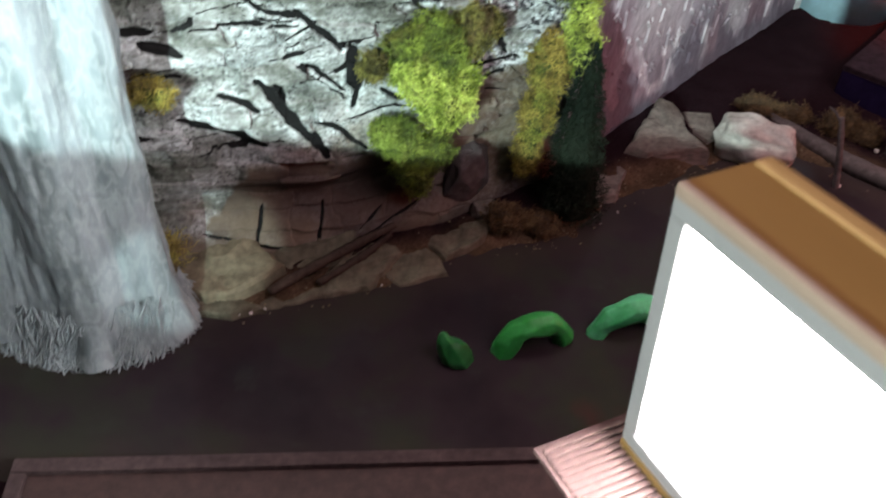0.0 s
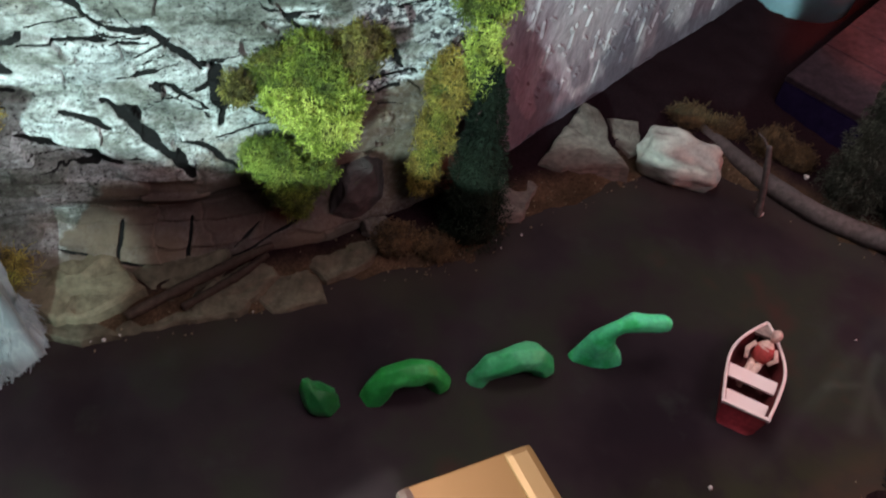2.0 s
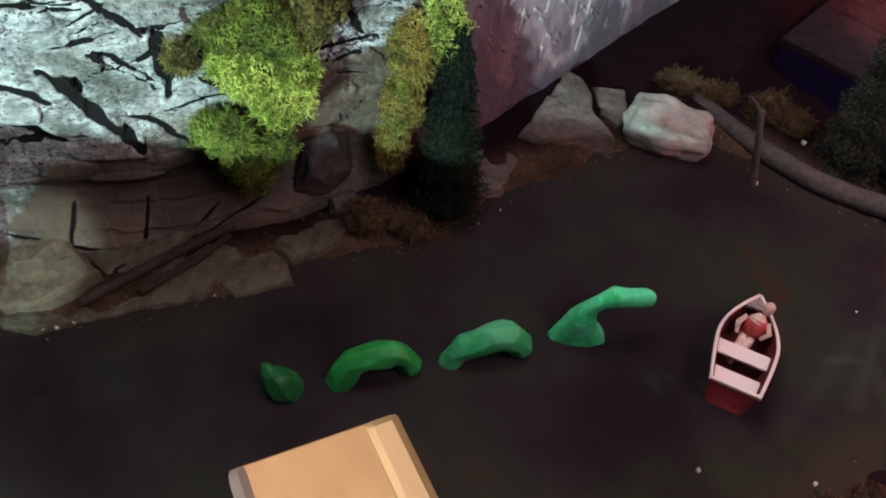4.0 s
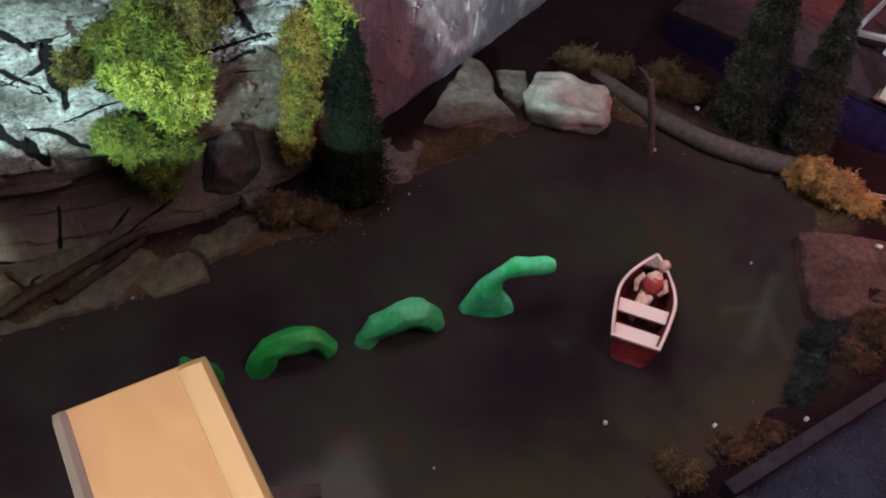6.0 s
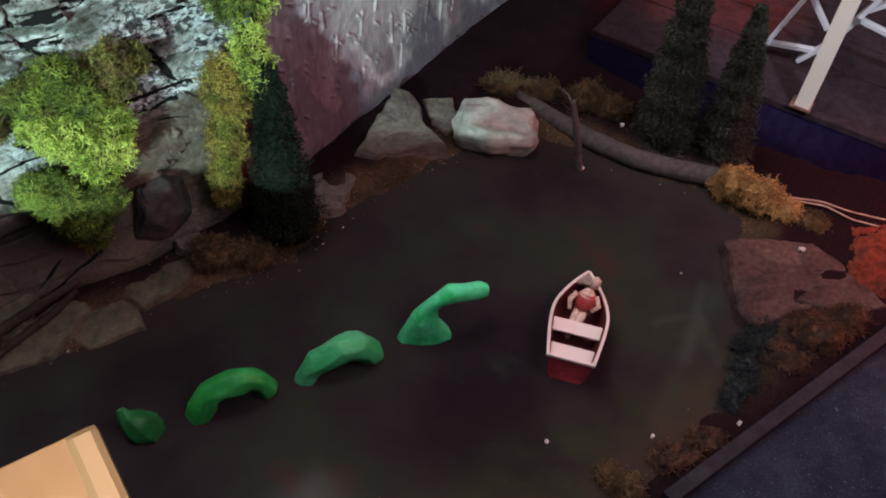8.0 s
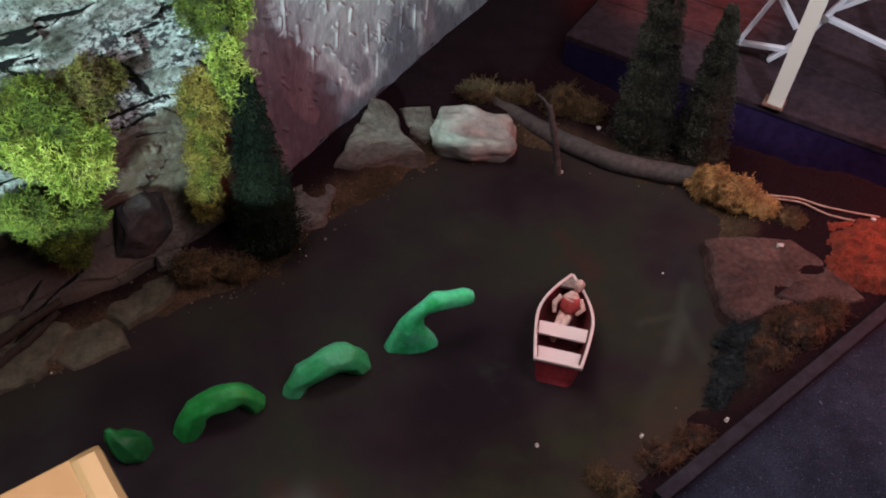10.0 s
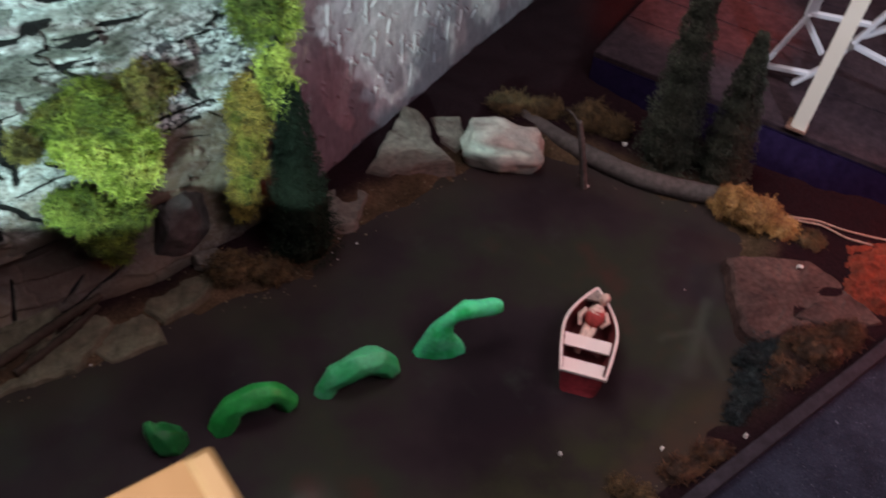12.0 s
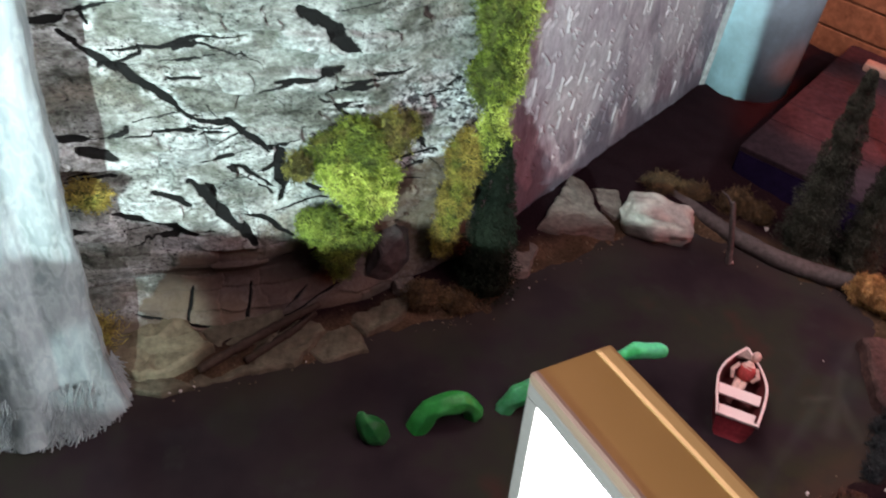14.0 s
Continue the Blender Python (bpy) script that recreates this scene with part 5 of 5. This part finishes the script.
curve_thing("driftwood_log", "curved grey driftwood log edging the pond", "log", [(0.325, 0.690, 0.006), (0.349, 0.664, 0.006), (0.378, 0.632, 0.005), (0.414, 0.602, 0.005), (0.450, 0.585, 0.006), (0.482, 0.575, 0.007)], (0.006, 0.0075, 0.008, 0.0085, 0.0085, 0.008), "log", 14, 0.05, 3)
twig = curve_thing("twig_post", "thin grey twig standing at the water's edge", "twig", [(0.370, 0.597, -0.002), (0.366, 0.601, 0.020), (0.361, 0.606, 0.042), (0.357, 0.610, 0.058)], (0.0030, 0.0028, 0.0026, 0.0022), "log", 8, 0.08, 4)
v, f = tube([(0.359, 0.608, 0.052), (0.354, 0.616, 0.059), (0.350, 0.622, 0.060)], (0.0012, 0.0010, 0.0006), 6)
part("side_shoot", raw_mesh("side_shoot", v, f, "log"), "log", twig)
curve_thing("root", "dark brown root lying across the shore stones", "root", [(-0.061, 0.423, 0.009), (-0.035, 0.443, 0.015), (-0.007, 0.466, 0.019), (0.017, 0.483, 0.023)], (0.0030, 0.0036, 0.0034, 0.0024), "root", 9, 0.12, 7, "roots on the shore")
curve_thing("root", "dark brown root lying across the shore stones", "root", [(-0.031, 0.437, 0.006), (-0.015, 0.451, 0.009), (0.001, 0.466, 0.012), (0.014, 0.480, 0.017)], (0.0022, 0.0030, 0.0030, 0.0022), "root", 9, 0.12, 8, "roots on the shore")
curve_thing("bare_wire", "pale bare wire lying on the ground", "wire", [(0.520, 0.545, 0.014), (0.543, 0.540, 0.014), (0.560, 0.530, 0.013), (0.580, 0.523, 0.012), (0.600, 0.516, 0.012)], (0.0008,) * 5, "wire", 6, 0, 5, "bare wires")
curve_thing("bare_wire", "pale bare wire lying on the ground", "wire", [(0.522, 0.543, 0.013), (0.545, 0.536, 0.013), (0.560, 0.522, 0.012), (0.578, 0.514, 0.012)], (0.0008,) * 4, "wire", 6, 0, 6, "bare wires")


def red_patch():
    xs, ys = np.meshgrid(np.linspace(-1, 1, 140), np.linspace(-1, 1, 110), indexing="ij")
    X, Y = 0.592 + 0.090 * xs, 0.476 + 0.062 * ys
    r = np.hypot(xs, ys) + 0.35 * (fbm(xs * 3, ys * 3, 101) - 0.5)
    Z = 0.001 + 0.015 * (1 - smooth01(r, 0.40, 0.95)) + 0.009 * (fbm(X * 320, Y * 320, 103) - 0.5)
    me = raw_mesh("scatter_mound", np.stack([X, Y, Z], -1).reshape(-1, 3), grid_faces(140, 110), "red_soil")
    tagged(new("scatter_mound", me), "low mound of reddish scatter on the bank", "scatter", kind="stuff")


red_patch()


# ---- kerbs and platforms in front ----
def slab(name, label, pts, z0, z1, mat, kind="structure", category="platform"):
    bm = bmesh.new()
    lo = [bm.verts.new((x, y, z0)) for x, y in pts]
    hi = [bm.verts.new((x, y, z1)) for x, y in pts]
    bm.faces.new(hi)
    bm.faces.new(lo[::-1])
    for i in range(len(pts)):
        j = (i + 1) % len(pts)
        bm.faces.new((lo[i], lo[j], hi[j], hi[i]))
    bmesh.ops.recalc_face_normals(bm, faces=bm.faces[:])
    ob = new(name, mesh_of(name, bm, mat))
    return tagged(ob, label, category, kind=kind)


KC = Vector((0.352, 0.315, 0))
KR = Vector((0.86, 0.49, 0)).normalized()
KD = Vector((0.28, -0.96, 0)).normalized()


def strip(a, b, n, width, z0, z1):
    """Kerb stone from a to b, its width along n."""
    bm = bmesh.new()
    d = (b - a).normalized()
    m = Matrix((d, n, Vector((0, 0, 1)))).transposed().to_4x4()
    m.translation = (a + b) / 2 + n * width / 2 + Vector((0, 0, (z0 + z1) / 2))
    return box(bm, ((b - a).length, width, z1 - z0), m, 0.0012)


def kerbs():
    far, near = KC + KR * 0.6, KC + KD * 0.4
    side = Vector((KR.y, -KR.x, 0))
    plate_ob = slab("road_plate", "dark glittering asphalt plate behind the kerb", [(KC + side * 0.004 + KR * 0.004).to_2d(), (far + side * 0.004).to_2d(), (far + KD * 0.4).to_2d(), (near + KR * 0.004).to_2d()], -0.01, 0.0135, "asphalt", category="road")
    part("kerb", strip(KC, far, side, 0.0085, -0.004, 0.0200), "kerb", plate_ob, "dark grey raised kerb")
    part("kerb", strip(KC + KD * 0.0095, near, Vector((-KD.y, KD.x, 0)), 0.0085, -0.004, 0.0198), "kerb", plate_ob, "dark grey raised kerb")
    a, b = Vector((-0.171, 0.283, 0)), Vector((0.135, 0.317, 0))
    d = (b - a).normalized()
    n = Vector((d.y, -d.x, 0))
    panel = slab("front_panel", "dark brown panel in front of the pond", [(a + n * 0.004).to_2d(), (b + n * 0.004).to_2d(), (b + n * 0.25).to_2d(), (a + n * 0.25).to_2d()], -0.01, 0.0085, "brown_panel")
    part("edge_strip", strip(a, b, n, 0.0085, -0.004, 0.0125), "brown_edge", panel, "dark brown grey edge strip")
    part("edge_strip", strip(a + n * 0.009, a + n * 0.25, d, 0.0085, -0.004, 0.0123), "brown_edge", panel, "dark brown grey edge strip")
    slab("front_block", "grey blue edge block beside the kerb corner", [(0.235, 0.297), (0.310, 0.306), (0.316, 0.26), (0.235, 0.25)], -0.01, 0.018, "kerb")


kerbs()


# ---- floodlight ----
def floodlight(label):
    d = Vector((0.46, -0.88, 0.10)).normalized()          # along the lamp
    back = Vector((0.86, 0.50, 0.0))
    back = (back - d * back.dot(d)).normalized()           # away from the lit side
    up = back.cross(d) * (1 if back.cross(d).z > 0 else -1)
    m = Matrix((d, back, up)).transposed().to_4x4()
    m.translation = (0.100, 0.194, 0.297)
    f = thing("floodlight", label, "lamp", m)
    LEN, DEP, HGT = 0.19, 0.0305, 0.093
    bm = bmesh.new()
    box(bm, (LEN, DEP - 0.003, 0.0040), pose(LEN / 2, DEP / 2 - 0.0002, -0.0024), 0.0003)
    part("top_panel", bm, "copper", f, "brown copper top")
    for y in (0.0016, DEP - 0.0024):
        part("top_edge", box(bmesh.new(), (LEN, 0.0032 if y < 0.01 else 0.0066, 0.0044), pose(LEN / 2, y if y < 0.01 else y - 0.0009, -0.0020), 0.0016), "lamp_rim" if y < 0.01 else "copper_edge", f, "grey brown edge strip" if y < 0.01 else "pale copper edge strip")
    part("back_panel", box(bmesh.new(), (LEN, 0.003, HGT - 0.005), pose(LEN / 2, DEP - 0.0016, -HGT / 2 - 0.002), 0.0006), "copper", f)
    part("end_panel", box(bmesh.new(), (0.003, DEP - 0.008, HGT - 0.005), pose(0.0016, DEP / 2, -HGT / 2 - 0.002), 0.0005), "copper", f)
    part("end_panel", box(bmesh.new(), (0.003, DEP - 0.008, HGT - 0.005), pose(LEN - 0.0016, DEP / 2, -HGT / 2 - 0.002), 0.0005), "copper", f)
    for z in (-0.0068, -HGT + 0.0015):
        part("bezel", box(bmesh.new(), (LEN, 0.004, 0.006), pose(LEN / 2, 0.0022, z), 0.0012), "bezel", f, "grey bezel")
    for x in (0.0028, LEN - 0.0028):
        part("bezel", box(bmesh.new(), (0.0056, 0.0038, HGT - 0.0145), pose(x, 0.0022, -HGT / 2 - 0.0026), 0.0008), "bezel", f, "grey bezel")
    part("light_panel", box(bmesh.new(), (LEN - 0.010, 0.0016, HGT - 0.0140), pose(LEN / 2, 0.0036, -HGT / 2 - 0.0026)), "glow", f, "glowing white light panel")
    part("bottom_plate", box(bmesh.new(), (LEN, DEP, 0.003), pose(LEN / 2, DEP / 2, -HGT - 0.003), 0.0006), "copper", f)
    shelf = part("ribbed_shelf", box(bmesh.new(), (LEN + 0.010, 0.062, 0.002), pose(LEN / 2 - 0.005, 0.006, -HGT - 0.0060), 0.0005), "ribs", f, "pinkish ribbed shelf")
    rib = mesh_of("rib", box(bmesh.new(), (0.0012, 0.058, 0.0013)), "ribs")
    for k in range(int((LEN + 0.006) / 0.0026)):
        r = new("rib", rib)
        r.parent = shelf
        r.matrix_parent_inverse = Matrix()
        r.matrix_basis = pose(-0.007 + k * 0.0026, 0.006, -HGT - 0.0046)
    v, g = tube([(LEN * 0.62, DEP / 2, -HGT - 0.004), (LEN * 0.62, DEP / 2, -HGT - 0.20)], (0.007, 0.007), 14)
    part("stem", raw_mesh("stem", v, g, "bezel"), "bezel", f, "grey stem")


floodlight("copper-coloured floodlight with a glowing white panel above the pond")


# ---- deck, post and lattice ----
def deck():
    a, b, c = Vector((0.404, 0.731, 0)), Vector((0.862, 0.375, 0)), Vector((0.622, 0.991, 0))
    e = b + (c - a)
    dk = slab("deck", "dark blue sided platform with grey brown boards", [a.to_2d(), b.to_2d(), e.to_2d(), c.to_2d()], -0.01, 0.0315, "deck_side", kind="", category="platform")
    t, s = (b - a).normalized(), (c - a).normalized()
    widths = [0.075, 0.050, 0.05, 0.05, 0.05, 0.05]
    y = 0.0
    L = (b - a).length
    for w in widths:
        p0, p1 = a + s * (y + 0.0008), a + s * (y + w - 0.0008)
        bm = bmesh.new()
        lo = [bm.verts.new((*(p).to_2d(), 0.0318)) for p in (p0 - t * 0.001, p0 + t * L, p1 + t * L, p1 - t * 0.001)]
        hi = [bm.verts.new((*(p).to_2d(), 0.0375)) for p in (p0 - t * 0.001, p0 + t * L, p1 + t * L, p1 - t * 0.001)]
        bm.faces.new(hi)
        for i in range(4):
            bm.faces.new((lo[i], lo[(i + 1) % 4], hi[(i + 1) % 4], hi[i]))
        bmesh.ops.recalc_face_normals(bm, faces=bm.faces[:])
        bmesh.ops.bevel(bm, geom=bm.edges[:], offset=0.0008, segments=1, affect="EDGES")
        part("plank", bm, "deck_top", dk)
        y += w
    foot = [(0.404, 0.727), (0.46, 0.664), (0.515, 0.598), (0.56, 0.574), (0.62, 0.550), (0.862, 0.362)]
    bm = bmesh.new()
    hi = [bm.verts.new((x, a.y + (b.y - a.y) * (x - a.x) / (b.x - a.x) - 0.0015, 0.0312)) for x, _y in foot]
    lo = [bm.verts.new((x, y, 0.003)) for x, y in foot]
    for k in range(len(foot) - 1):
        bm.faces.new((hi[k], lo[k], lo[k + 1], hi[k + 1]))
    part("skirt", bm, "deck_side", dk, "dark blue sloping skirt", True)
    # cream post
    p = thing("corner_post", "cream painted square post standing on the deck's edge", "post", pose(0.551, 0.6225, 0.040))
    part("shaft", box(bmesh.new(), (0.0122, 0.0122, 0.40), pose(0, 0, 0.2, 0, 0, -38), 0.0012), "post", p)
    part("foot_plate", box(bmesh.new(), (0.0165, 0.0150, 0.0022), pose(-0.0012, 0, 0.0006, 0, 0, -38), 0.0005), "foot", p, "small brown foot plate")
    # white lattice frame
    fr = thing("lattice_frame", "white painted steel lattice frame bolted together on the deck", "steel frame", pose(0.546, 0.700, 0.040))
    o = Vector((0.546, 0.700, 0.040))
    bars = [((0.546, 0.700, 0.041), (0.562, 0.6875, 0.106), 0.0092), ((0.562, 0.6875, 0.104), (0.562, 0.6875, 0.30), 0.009),
            ((0.548, 0.6985, 0.047), (0.580, 0.6735, 0.055), 0.0056), ((0.570, 0.681, 0.041), (0.588, 0.667, 0.072), 0.0085),
            ((0.561, 0.688, 0.100), (0.579, 0.674, 0.076), 0.0058), ((0.562, 0.6875, 0.106), (0.600, 0.658, 0.114), 0.005),
            ((0.583, 0.671, 0.060), (0.606, 0.653, 0.135), 0.010), ((0.593, 0.663, 0.093), (0.66, 0.611, 0.080), 0.006),
            ((0.597, 0.660, 0.103), (0.63, 0.634, 0.142), 0.008), ((0.606, 0.653, 0.133), (0.606, 0.653, 0.30), 0.009), ((0.655, 0.615, 0.041), (0.655, 0.615, 0.30), 0.009)]
    for p0, p1, w in bars:
        part("bar", beam(bmesh.new(), Vector(p0) - o, Vector(p1) - o, w, 0.0035, 0.0005), "truss", fr)
    v, f = tube([Vector((0.591, 0.660, 0.093)) - o, Vector((0.589, 0.6575, 0.094)) - o], (0.0032, 0.0028), 12)
    part("bolt", raw_mesh("bolt", v, f, "bolt", False), "bolt", fr, "shiny steel bolt")


deck()


# ---- blue grey drum and orange shed behind ----
def far_things():
    drum = thing("blue_grey_drum", "blue grey plaster drum at the end of the wall", "drum", pose(0.464, 0.922, 0.002))
    bm = bmesh.new()
    bmesh.ops.create_cone(bm, segments=48, radius1=0.056, radius2=0.056, depth=0.20, cap_ends=True, matrix=pose(0, 0, 0.100))
    bmesh.ops.bevel(bm, geom=[e for e in bm.edges if len(e.link_faces) == 2 and e.calc_face_angle() > 1], offset=0.005, segments=3, affect="EDGES")
    part("body", bm, "bucket", drum, smooth=True)
    part("seam_strip", box(bmesh.new(), (0.007, 0.008, 0.30), pose(-0.054, -0.026, 0.15, 0, 0, 20), 0.001), "seam", drum, "pale grey seam strip")
    shed = thing("orange_shed", "orange red boarded shed wall behind the deck", "shed", pose(0.60, 1.02, 0.0, 0, 0, -42))
    for k in range(7):
        part("board", box(bmesh.new(), (0.36, 0.010, 0.036), pose(0, 0, 0.02 + k * 0.038), 0.002), "shed", shed)
    blk = thing("peach_block", "small peach coloured block on the deck", "block", pose(0.628, 0.905, 0.0375, 0, 0, -38))
    part("body", box(bmesh.new(), (0.060, 0.018, 0.009), pose(0, 0, 0.0045), 0.003), "light_shade", blk)


far_things()


# ---- room round the model ----
def room():
    x0, x1, y0, y1, z0, z1 = -2.2, 2.4, -2.4, 2.2, -0.9, 1.7
    for name, size, at in (("floor", (4.7, 4.7, 0.1), (0.1, -0.1, z0 - 0.05)), ("ceiling", (4.7, 4.7, 0.1), (0.1, -0.1, z1 + 0.05)), ("wall_west", (0.1, 4.6, 2.6), (x0 - 0.05, -0.1, 0.4)),
                           ("wall_east", (0.1, 4.6, 2.6), (x1 + 0.05, -0.1, 0.4)), ("wall_south", (4.6, 0.1, 2.6), (0.1, y0 - 0.05, 0.4)), ("wall_north", (4.6, 0.1, 2.6), (0.1, y1 + 0.05, 0.4))):
        tagged(new(name, mesh_of(name, box(bmesh.new(), size, pose(*at)), "room")), "plain dark surface of the room round the model", "room", kind="structure")


room()
